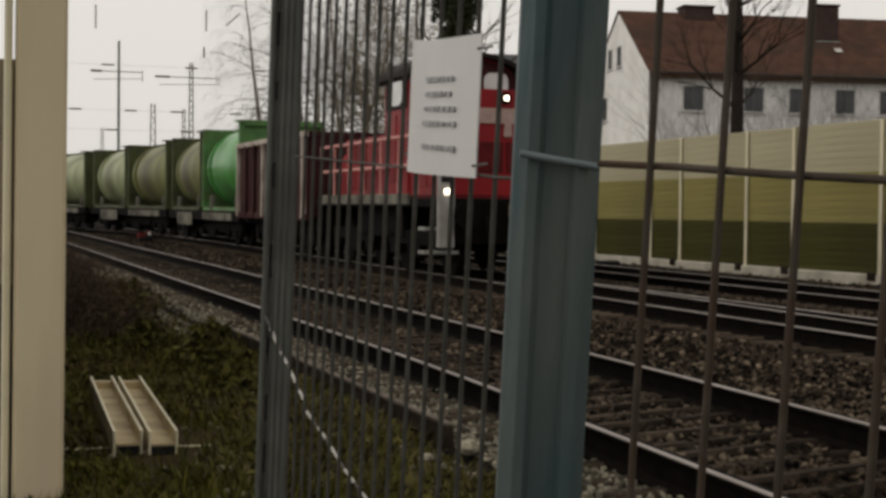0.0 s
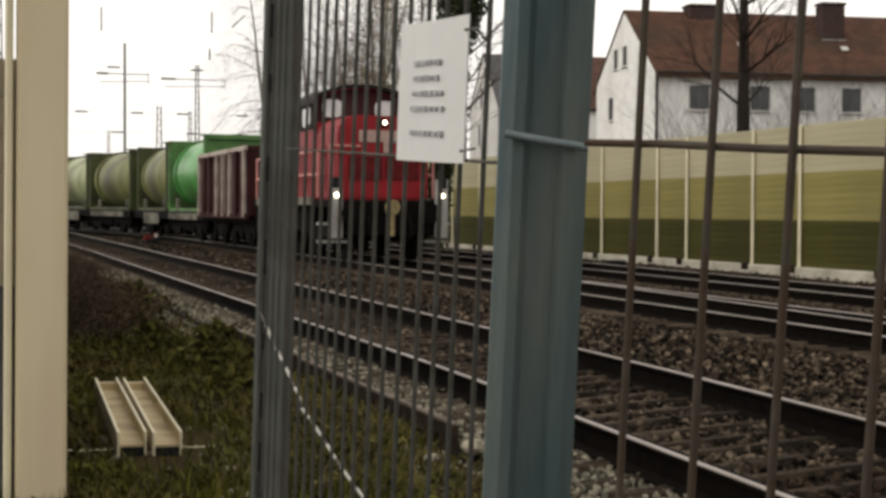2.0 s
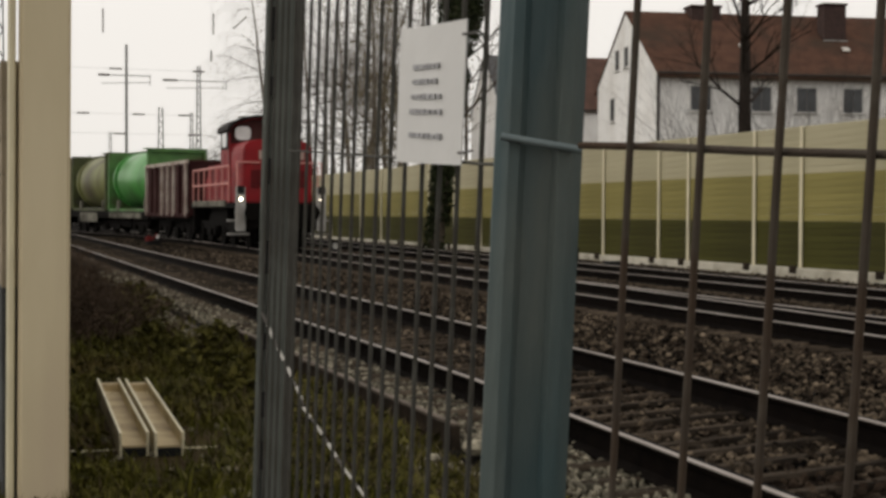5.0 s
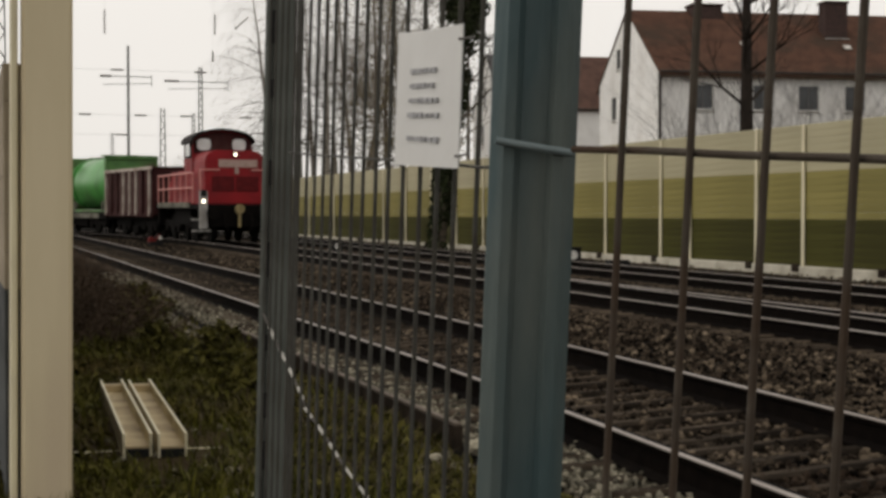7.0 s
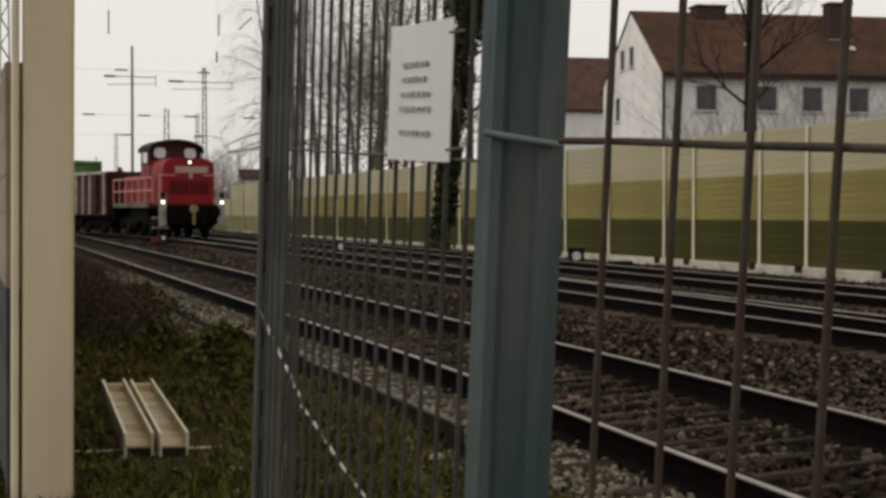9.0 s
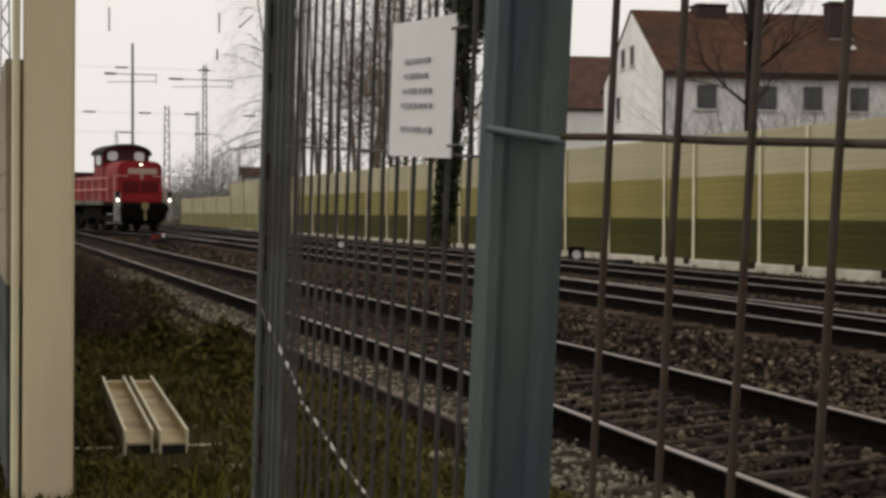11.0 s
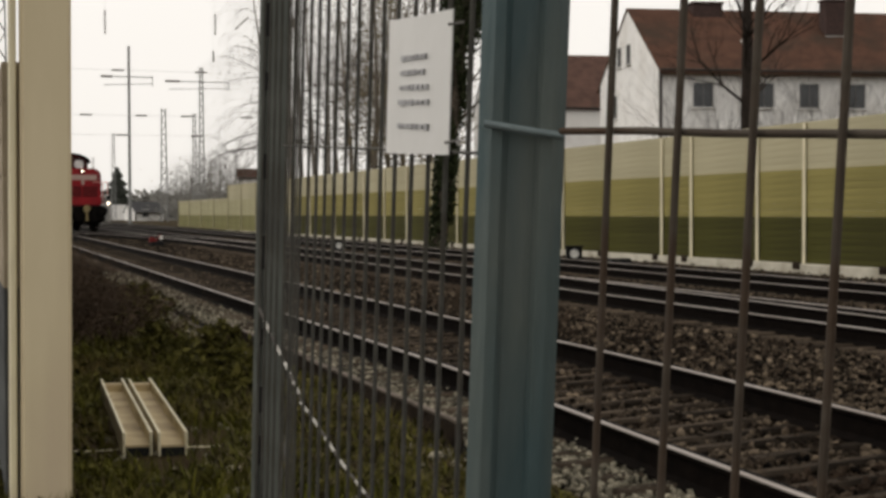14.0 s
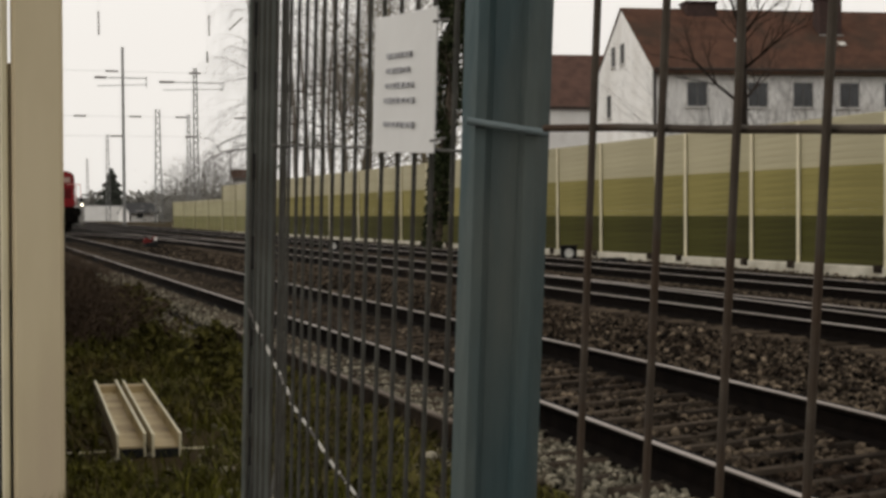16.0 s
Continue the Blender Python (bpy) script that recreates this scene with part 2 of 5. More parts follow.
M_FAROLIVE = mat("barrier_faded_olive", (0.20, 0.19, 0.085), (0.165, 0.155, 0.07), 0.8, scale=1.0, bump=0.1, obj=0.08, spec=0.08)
M_LINE = mat("overhead_wire", (0.30, 0.30, 0.30), None, 0.6, 0.4)
M_INSUL = mat("insulator_brown", (0.10, 0.075, 0.06), None, 0.4)
M_SIGNAL = mat("signal_black", (0.02, 0.02, 0.02), None, 0.6, spec=0.04)
M_WHITE = mat("signal_white", (0.75, 0.74, 0.70), None, 0.5)
M_SIGRED = mat("signal_red", (0.16, 0.02, 0.018), None, 0.7, spec=0.1)
M_CORDW = mat("cord_white", (0.62, 0.60, 0.55), None, 0.8)
M_CORDD = mat("cord_dark", (0.12, 0.11, 0.10), None, 0.8)
M_TIMBER = mat("barrier_timber", (0.30, 0.25, 0.18), (0.24, 0.20, 0.145), 0.8, scale=2, bump=0.15, stretch=(1, 0.4, 2), obj=0.06, spec=0.2)
# pale grey carries the distance haze over far woods, thickets and trees
M_HAZEWOOD = mat("far_wood", (0.25, 0.2375, 0.221), (0.175, 0.175, 0.156), 0.95, scale=0.6, bump=0.6, island=0.3)
M_PINE = mat("pine_needles", (0.030, 0.042, 0.022), (0.02, 0.028, 0.016), 0.8, island=0.5, bump=0.1)
M_GREYROOF = mat("grey_roof", (0.121, 0.121, 0.1265), (0.0935, 0.0935, 0.09625), 0.7)
M_LAMP = glow("headlight_glow", (1.0, 0.90, 0.72), 8.0)


# ---- mesh helpers ----
def box(bm, c, s, turn=None):
    m = Matrix.Translation(c) @ (turn.to_4x4() if turn else Matrix()) @ Matrix.Diagonal((*s, 1))
    bmesh.ops.create_cube(bm, size=1, matrix=m)


def rod(bm, p, q, r, r2=None, n=8):
    p, q = Vector(p), Vector(q)
    d = q - p
    m = Matrix.Translation((p + q) / 2) @ d.to_track_quat("Z", "Y").to_matrix().to_4x4()
    bmesh.ops.create_cone(bm, cap_ends=True, segments=n, radius1=r, radius2=r if r2 is None else r2, depth=d.length, matrix=m)


def loft(bm, rings, close=True):
    """Skin a list of rings of equal length, with caps."""
    vs = [[bm.verts.new(p) for p in ring] for ring in rings]
    n = len(vs[0])
    for a, b in zip(vs, vs[1:]):
        for i in range(n):
            bm.faces.new((a[i], a[(i + 1) % n], b[(i + 1) % n], b[i]))
    if close:
        bm.faces.new(vs[0][::-1])
        bm.faces.new(vs[-1])


def sweep(bm, section, y0, y1):
    """A closed section of (x, z) carried from y0 to y1."""
    loft(bm, [[(x, y, z) for x, z in section] for y in (y0, y1)])


def bevel(bm, w, segments=2):
    bmesh.ops.bevel(bm, geom=bm.edges[:], offset=w, segments=segments, affect="EDGES", clamp_overlap=True)


def part(name, bm, material, parent=None, label="", smooth=False):
    bmesh.ops.recalc_face_normals(bm, faces=bm.faces[:])
    me = bpy.data.meshes.new(name)
    bm.to_mesh(me)
    bm.free()
    me.materials.append(material)
    if smooth:
        me.shade_smooth()
    ob = new(name, me)
    ob.parent = parent
    return tagged(ob, label)


def boxes(name, items, material, parent=None, label="", w=0.0):
    bm = bmesh.new()
    for it in items:
        box(bm, *it)
    if w:
        bevel(bm, w, 1)
    return part(name, bm, material, parent, label)


def raw(name, verts, faces, material, parent=None):
    me = bpy.data.meshes.new(name)
    me.from_pydata(verts, [], faces)
    me.materials.append(material)
    ob = new(name, me)
    ob.parent = parent
    return ob


def share(ob, m, parent=None):
    """Another piece on the same mesh."""
    o = new(ob.name.split(".")[0], ob.data)
    o.parent = parent or ob.parent
    o.matrix_basis = m
    return o


def thing(name, label, category, m=None, group="", kind=""):
    ob = new(name)
    ob.empty_display_size = 0.1
    if m:
        ob.matrix_basis = m
    return tagged(ob, label, category, group, kind)


SLOPE = 0.0028          # the line climbs a little as it goes away


def gz(y):
    return SLOPE * y


def cross_fall(x):
    """The ground falls a little from the near track towards the far barrier."""
    return -0.06 * np.clip((x - 5.5) / 2.2, 0, 1) - 0.05 * np.clip((x - 10.5) / 2.5, 0, 1)


def line_z(y):
    """Rail level of the middle line; it rises to the near track where it turns off."""
    return gz(y) - 0.035 * (1 - max(0.0, min(1.0, (y - 50) / 25)))


def far_z(y):
    return gz(y) - 0.11


def near_bend(y):
    """The near track bends a little towards the fence."""
    f = max(0.0, min(1.0, (11 - y) / 9))
    return NEAR_X - 0.25 * f * f * (3 - 2 * f)



# ---- ground ----
def ground_height(x, y):
    """Earth level: verge by the fence, ballast between, lower plain far off."""
    z = gz(max(-40, min(y, 250)))
    n = noise.noise((x * 0.6, y * 0.6, 0)) * 0.04 + noise.noise((x * 2.5, y * 2.5, 3)) * 0.02
    if x < 2.45:
        b = math.exp(-((x - 0.2) / 1.3) ** 2) * 0.28 * max(0, min(1, (y - 11) / 8))
        return z - 0.17 + n * 1.5 + b
    if x < 15.6:
        return z - 0.21 + n * 0.35 + float(cross_fall(x))
    return z - 0.33 + n


def build_ground():
    xs = [-3000, -800, -200, -60, -20, -8, -4] + [-3 + 0.25 * i for i in range(24)] + [3 + 0.6 * i for i in range(26)] + [20, 24, 30, 45, 80, 200, 800, 3000]
    ys = [-3000, -800, -200, -60, -25, -10, -5, -2] + [-1 + 0.3 * i for i in range(60)] + [17.5 + 1.5 * i for i in range(60)] + [110, 120, 135, 170, 250, 500, 1200, 3000]
    verts = [(x, y, ground_height(x, y)) for y in ys for x in xs]
    n = len(xs)
    faces = [(j * n + i, j * n + i + 1, (j + 1) * n + i + 1, (j + 1) * n + i) for j in range(len(ys) - 1) for i in range(n - 1)]
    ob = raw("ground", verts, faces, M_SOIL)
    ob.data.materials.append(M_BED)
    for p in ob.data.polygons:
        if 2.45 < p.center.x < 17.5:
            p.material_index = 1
    ob.data.shade_smooth()
    tagged(ob, "dark earth verge and brown railway ballast bed", "ground", kind="structure")


build_ground()


# ---- tracks ----
LINE_X, LINE_Y0, LINE_R, LINE_L = 9.0, 48.0, 100.0, 40.0
NEAR_X = 4.11
FAR_X = 13.4
RAIL = [(-0.07, -0.172), (0.07, -0.172), (0.07, -0.158), (0.012, -0.135), (0.012, -0.045), (0.034, -0.032), (0.036, -0.004),
        (-0.036, -0.004), (-0.034, -0.032), (-0.012, -0.045), (-0.012, -0.135), (-0.07, -0.158)]
HEAD = [(-0.0385, -0.009), (-0.032, -0.008), (-0.014, -0.006), (-0.014, 0.0015), (-0.030, 0.0015), (-0.0385, -0.003)]


def rail_along(name, pts, parent, dx=0.0, level=gz):
    bm = bmesh.new()
    loft(bm, [[(x + dx + sx, y, level(y) + sz) for sx, sz in RAIL] for x, y in pts])
    r = part(name, bm, M_RAILSIDE, parent)
    bm = bmesh.new()
    loft(bm, [[(x + dx + sx, y, level(y) + sz) for sx, sz in HEAD] for x, y in pts])
    part("running_surface", bm, M_RAILTOP, r, "worn bright rail head")


SLEEPER_BM = bmesh.new()
box(SLEEPER_BM, (0, 0, -0.055), (2.4, 0.115, 0.15))
bevel(SLEEPER_BM, 0.018, 1)
SLEEPER = part("sleeper", SLEEPER_BM, M_SLEEPER)
SLEEPER_MESH = SLEEPER.data
bpy.data.objects.remove(SLEEPER)


def track(label, pts, y0, y1, cx, skew=0.0, level=gz):
    t = thing("railway_track", label, "railway track", kind="structure")
    for side in (-0.752, 0.752):
        rail_along("rail", pts, t, side, level)
    y, k = y0, 0
    while y < y1:
        s = new("sleeper", SLEEPER_MESH)
        s.parent = t
        s.matrix_basis = pose(cx(y) + random.uniform(-0.03, 0.03), y, level(y) - 0.175 + random.uniform(-0.006, 0.006), 0, 0, skew + random.uniform(-1.2, 1.2))
        y += 0.34 + random.uniform(-0.02, 0.02)
    return t


def line2(y):
    """Centre of the line that the train takes."""
    a = max(0.0, y - LINE_Y0)
    return LINE_X - (a * a / (2 * LINE_R) if a < LINE_L else LINE_L ** 2 / (2 * LINE_R) + (a - LINE_L) * LINE_L / LINE_R)



track("near railway track with rusty rails and brown wooden sleepers", [(near_bend(y), y) for y in [-12 + 1.5 * i for i in range(16)] + [110]], -12, 60, near_bend, 13.0)
track("middle railway track with bright worn rail heads", [(LINE_X, -20), (LINE_X, 160)], 6, 70, lambda y: LINE_X, 0.0, line_z)
track("far railway track beside the noise barrier", [(FAR_X, -20), (FAR_X, 200)], 14, 70, lambda y: FAR_X, 0.0, far_z)
turnout = thing("turnout_track", "curved turnout rails leading off the middle track", "railway track", kind="structure")
for side in (-0.752, 0.752):
    rail_along("rail", [(line2(y), y) for y in [48 + 2 * i for i in range(30)]], turnout, side, line_z)
blade = thing("switch_rail", "worn switch rail lying between the rails of the middle track", "railway track", kind="structure")
rail_along("rail", [(LINE_X + 0.70 - 0.0085 * max(0.0, 24 - y) ** 1.6, y) for y in [4 + i for i in range(21)]], blade, 0.0, line_z)


# ---- noise barrier beyond the tracks ----
BARRIER_X = 18.0
WALL_POSTS = [24.5, 27.7, 29.7, 32.95, 34.6, 38.1, 41.3, 45.0, 48.5, 51.5, 54.6, 58.1, 61.5, 65.0, 69.6, 75.0, 80, 85, 90, 95, 100, 106, 112, 118, 124]
WALL_POSTS = [y - (0.0032 * (324 + y * y) / 18 if y < 69 else 0.0) for y in WALL_POSTS]


def noise_barrier():
    w = thing("noise_barrier", "tall noise barrier in olive, mustard and pale panels with cream posts", "noise barrier", kind="structure")
    boxes("footing", [((BARRIER_X - 0.12, 57.5, -0.25), (0.34, 133, 0.42))], M_CONC, w, "pale concrete footing", 0.02)
    rows = []
    z = -0.062
    while z < 3.08:
        m = M_OLIVE if z < 0.9 else M_MUSTARD if z < 2.05 else M_PALEWALL
        rows.append((z, m))
        z += 0.152
    meshes = {}
    ends = [-9, -4, 1, 6, 11, 16, 20.5] + WALL_POSTS
    bmx = bmesh.new()
    for a, b in zip(ends, ends[1:]):
        for z, m in rows:
            if a >= 99 and z > 2.2:
                continue
            # far panels swap to the hazed copies
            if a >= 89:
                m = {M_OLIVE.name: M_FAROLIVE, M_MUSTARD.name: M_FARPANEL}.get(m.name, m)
            key = (round(b - a, 2), m.name)
            if key not in meshes:
                bm = bmesh.new()
                hh = 0.1505
                sweep(bm, [(-0.05, -hh / 2), (-0.056, -hh / 2 + 0.006), (-0.056, hh / 2 - 0.006), (-0.05, hh / 2), (0.05, hh / 2), (0.05, -hh / 2)], -(b - a) / 2 + 0.003, (b - a) / 2 - 0.003)
                first = part("panel", bm, m, w)
                meshes[key] = first.data
                bpy.data.objects.remove(first)
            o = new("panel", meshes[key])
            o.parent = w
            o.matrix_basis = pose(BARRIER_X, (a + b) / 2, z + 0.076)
    for y in WALL_POSTS:
        bm = bmesh.new()
        cut = 0.45 if y > 100 else 0.0
        box(bm, (BARRIER_X - 0.10, y, 1.45 - cut), (0.03, 0.105, 3.35 - 2 * cut))
        box(bm, (BARRIER_X - 0.04, y, 1.45 - cut), (0.12, 0.02, 3.33 - 2 * cut))
        # far posts take the pale panel paint, so haze dulls their lines
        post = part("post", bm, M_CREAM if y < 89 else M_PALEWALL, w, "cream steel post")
        boxes("base_plate", [((BARRIER_X - 0.30, y, -0.08), (0.05, 0.26, 0.17)), ((BARRIER_X - 0.33, y - 0.07, -0.08), (0.03, 0.05, 0.05)), ((BARRIER_X - 0.33, y + 0.07, -0.08), (0.03, 0.05, 0.05))], M_KERB, post, "dark bolted base plate", 0.006)


noise_barrier()


# ---- fence ----
def fence_post(name, m, label, w, paint, h=2.4, slots=False):
    """Box-section post with folded ribs down its faces."""
    t = thing(name, label, "fence post", m)
    d = w * 0.9
    sec = [(-w, -d + 0.008), (-w + 0.008, -d), (-0.45 * w, -d), (-0.3 * w, -d + 0.006), (0.3 * w, -d + 0.006), (0.45 * w, -d), (w - 0.008, -d), (w, -d + 0.008),
           (w, d - 0.008), (w - 0.008, d), (-w + 0.008, d), (-w, d - 0.008)]
    if slots:
        sec = [(-w, -d + 0.004), (-w + 0.004, -d), (-0.55 * w, -d), (-0.5 * w, -d + 0.003), (-0.35 * w, -d + 0.003), (-0.3 * w, -d), (w - 0.004, -d), (w, -d + 0.004)] + sec[8:]
    bm = bmesh.new()
    loft(bm, [[(x, y, z) for x, y in sec] for z in (-1.35, h - 1.35)])
    part("tube", bm, paint, t)
    boxes("cap", [((0, 0, h - 1.34), (0.062, 0.058, 0.02))], paint, t, w=0.004)
    if slots:
        z = -1.2
        while z < 0.9:
            boxes("slot", [((-0.42 * w, -d + 0.003, z), (0.0065, 0.009, random.uniform(0.02, 0.05)))], M_SIGNAL, t, "dark slot in the post")
            z += random.uniform(0.07, 0.13)
    return t


LEAN = (4.5, 0.6)      # the fence leans back along its own line


def lean_pose(x, y, z, rz=0.0):
    return pose(x, y, z, LEAN[0], LEAN[1], 0) @ pose(0, 0, 0, 0, 0, rz)


P1, P2 = Vector((0.346, 0.835)), Vector((0.457, 2.085))
Z_EYE = 1.13


def mesh_panel(a, d, spots, ends, label, heights, rise=0.0, wire=None):
    """Welded wire panel from a along d; spots: where its uprights stand."""
    t = thing("mesh_panel", label, "fence panel", lean_pose(a.x, a.y, Z_EYE, math.degrees(math.atan2(-d.x, d.y))))
    bm = bmesh.new()
    rod(bm, (0, 0, -1.2), (0, 0, 0.95), 0.0020, n=8)
    wire = wire or M_WIRE
    up = part("upright_wire", bm, wire, t)
    up.matrix_basis = pose(0, spots[0], 0)
    for y in spots[1:]:
        share(up, pose(random.uniform(-0.0008, 0.0008), y + random.uniform(-0.0012, 0.0012), 0, random.uniform(-0.15, 0.15)), t)
    for h in heights:
        bm = bmesh.new()
        n = 24
        rw = 0.0012 if rise < 0 else 0.0020
        loft(bm, [[(-0.005 + rw * math.cos(math.tau * i / 8), y, h + (y - ends[0]) * rise + rw * math.sin(math.tau * i / 8) + 0.0004 * math.sin(y * 55)) for i in range(8)]
                  for y in [ends[0] + (ends[1] - ends[0]) * k / n for k in range(n + 1)]])
        part("cross_wire", bm, wire, t)
    return t


fence_post("fence_post", lean_pose(P1.x, P1.y, Z_EYE, -20), "grey-blue painted ribbed steel fence post", 0.0256, M_FENCE)
fence_post("fence_post", lean_pose(P2.x, P2.y, Z_EYE, -12), "weathered grey steel fence post at the end of the mesh", 0.021, M_POST2, slots=True)
u = Vector((0.0645, 0.998)).normalized()
v = Vector((0.16, -0.987)).normalized()
A0, B0 = Vector((0.379, 1.129)), Vector((0.326, 0.836))
mesh_panel(A0, u, [-0.019 + 0.0563 * k for k in range(-4, 18)], (-0.275, 0.71), "welded wire mesh panel carrying a paper notice", (0.051, -0.70, 0.80), -0.0252, M_WIREGREY)
mesh_panel(B0, v, [0.069 + 0.0565 * k for k in range(1, 30)], (0.072, 1.75), "welded wire mesh panel beside the grey-blue post", (0.045, -0.70, 0.80), 0.02)


w3 = Vector((0.57, 2.3)).normalized()
mesh_panel(P2 + w3 * 0.04, w3, [0.30 + 0.23 * k + 0.05 * math.sin(5.1 * k) for k in range(9)], (0.0, 2.4), "welded wire mesh panel running on past the weathered post", (0.02, -0.70, 0.80), 0.0, M_WIREGREY)
bm = bmesh.new()
rod(bm, (-0.0225, -0.0262, 0.047), (0.0245, -0.0262, 0.041), 0.0022, n=8)
strap = part("binding_wire", bm, M_STRAP)
strap.matrix_basis = lean_pose(P1.x, P1.y, Z_EYE, -20)
tagged(strap, "pale grey wire bound round the grey-blue fence post", "wire")


def notice():
    a = A0 - u * 0.112
    t = thing("notice", "white laminated paper notice tied to the mesh", "notice", lean_pose(a.x - 0.006, a.y, Z_EYE, math.degrees(math.atan2(-u.x, u.y))))
    L, z0, z1 = 0.205, 0.036, 0.147
    bow = lambda f: -0.003 - 0.009 * math.sin(math.pi * f)
    bm = bmesh.new()
    rings = []
    for k in range(17):
        f = k / 16
        x, top = bow(f), z1 - 0.006 + 0.003 * f - 0.003 * math.sin(math.pi * f)
        rings.append([(x, L * f, z0 - 0.006 * f), (x, L * f, top), (x + 0.001, L * f, top), (x + 0.001, L * f, z0 - 0.006 * f)])
    loft(bm, rings)
    part("sheet", bm, M_PAPER, t)
    for z, y0, y1 in ((0.109, 0.22, 0.56), (0.0975, 0.24, 0.57), (0.0860, 0.19, 0.58), (0.0745, 0.18, 0.59), (0.056, 0.18, 0.60)):
        bm = bmesh.new()
        n = 7
        for k in range(n):
            f = y0 + (y1 - y0) * (k + 0.5) / n
            box(bm, (bow(f) - 0.001, L * f, z - 0.002 * f), (0.0012, L * (y1 - y0) / n * random.uniform(0.7, 0.97), random.uniform(0.0028, 0.0046)))
        part("text_line", bm, M_INK, t, "dark line of unreadable print")
    for y, z in ((0.0, 0.045), (L, 0.045), (0.0, 0.13), (L, 0.13)):
        bm = bmesh.new()
        rod(bm, (-0.004, y, z), (0.006, y + 0.001, z + 0.002), 0.0009, n=6)
        bmesh.ops.create_uvsphere(bm, u_segments=6, v_segments=4, radius=0.0013, matrix=pose(-0.005, y, z))
        part("cable_tie", bm, M_INKTIE, t, "grey cable tie")


notice()


# ---- camera-side barrier end ----
for x, y, rz in ((0.875, 7.52, -2.6), (1.05, 7.47, -2.8)):
    b = thing("steel_beam", "cream-painted steel H-beam lying on the grass", "steel beam", pose(x + 0.01, y, -0.082, 0, 0, rz), "beams lying on the grass")
    for sx in (-0.069, 0.069):
        fl = boxes("flange", [((sx, 1.25, -0.003), (0.012, 2.5, 0.129))], M_TAN, b, "grimy tan flange with side shade in its colour", 0.003)
        # paler strips paint the light that catches the flange edges
        boxes("flange_edge", [((sx, 1.25, 0.065), (0.015, 2.504, 0.010)), ((sx, 0.0, 0.0), (0.014, 0.012, 0.135))], M_CREAM, fl, "cream flange edge with top light in its colour", 0.002)
    # black block added to darken the shaded hollow below the web
    boxes("rubber_seal", [((0, 0.055, -0.042), (0.124, 0.12, 0.060))], M_SIGNAL, b, "black block standing in for the shade under the web")
    boxes("web", [((0, 1.25, -0.005), (0.126, 2.49, 0.012))], M_WEB, b, "web dirtied with tan mud")
    boxes("end_plate", [((0, 2.38, 0.02), (0.125, 0.10, 0.06))], M_WEB, b, "", 0.004)
bm = bmesh.new()
rod(bm, (0, 0, 0), (1.45, -0.16, 0), 0.009, n=6)
lath = part("wooden_lath", bm, M_CREAM)
lath.matrix_basis = pose(0.38, 7.80, -0.142)
tagged(lath, "thin pale rod under the steel beams on the grass", "rod")

bm = bmesh.new()
box(bm, (0, 0, 1.7), (0.205, 0.16, 4.2))
bevel(bm, 0.014, 3)
bp_ = part("barrier_post", bm, M_BEIGE)
boxes("side_flange", [((-0.131, 0.03, 1.7), (0.030, 0.12, 4.2))], M_CREAM, bp_, "pale side flange", 0.006)
bp_.matrix_basis = pose(0.355, 6.22, 0, 0, 0.4, 0)
tagged(bp_, "beige painted steel post of a noise barrier", "barrier post")


def near_barrier():
    w = thing("near_noise_barrier", "weathered brown barrier panels behind the beige post", "noise barrier", kind="structure")
    for k in range(4):
        for i in range(12):
            boxes("plank", [((0.24, 8.32 + 4 * k, -0.15 + 0.16 * i + 0.08), (0.09, 3.98, 0.159))], M_SLATE if i < 6 else M_TIMBER, w, w=0.003)


near_barrier()


# ---- house ----
def local(px, depth, z=0.0):
    """World place of a point by bearing and distance, seen from the fence."""
    a = math.radians(18.86)
    lat = px * depth
    return Vector((math.cos(a) * lat + math.sin(a) * depth, -math.sin(a) * lat + math.cos(a) * depth, z))


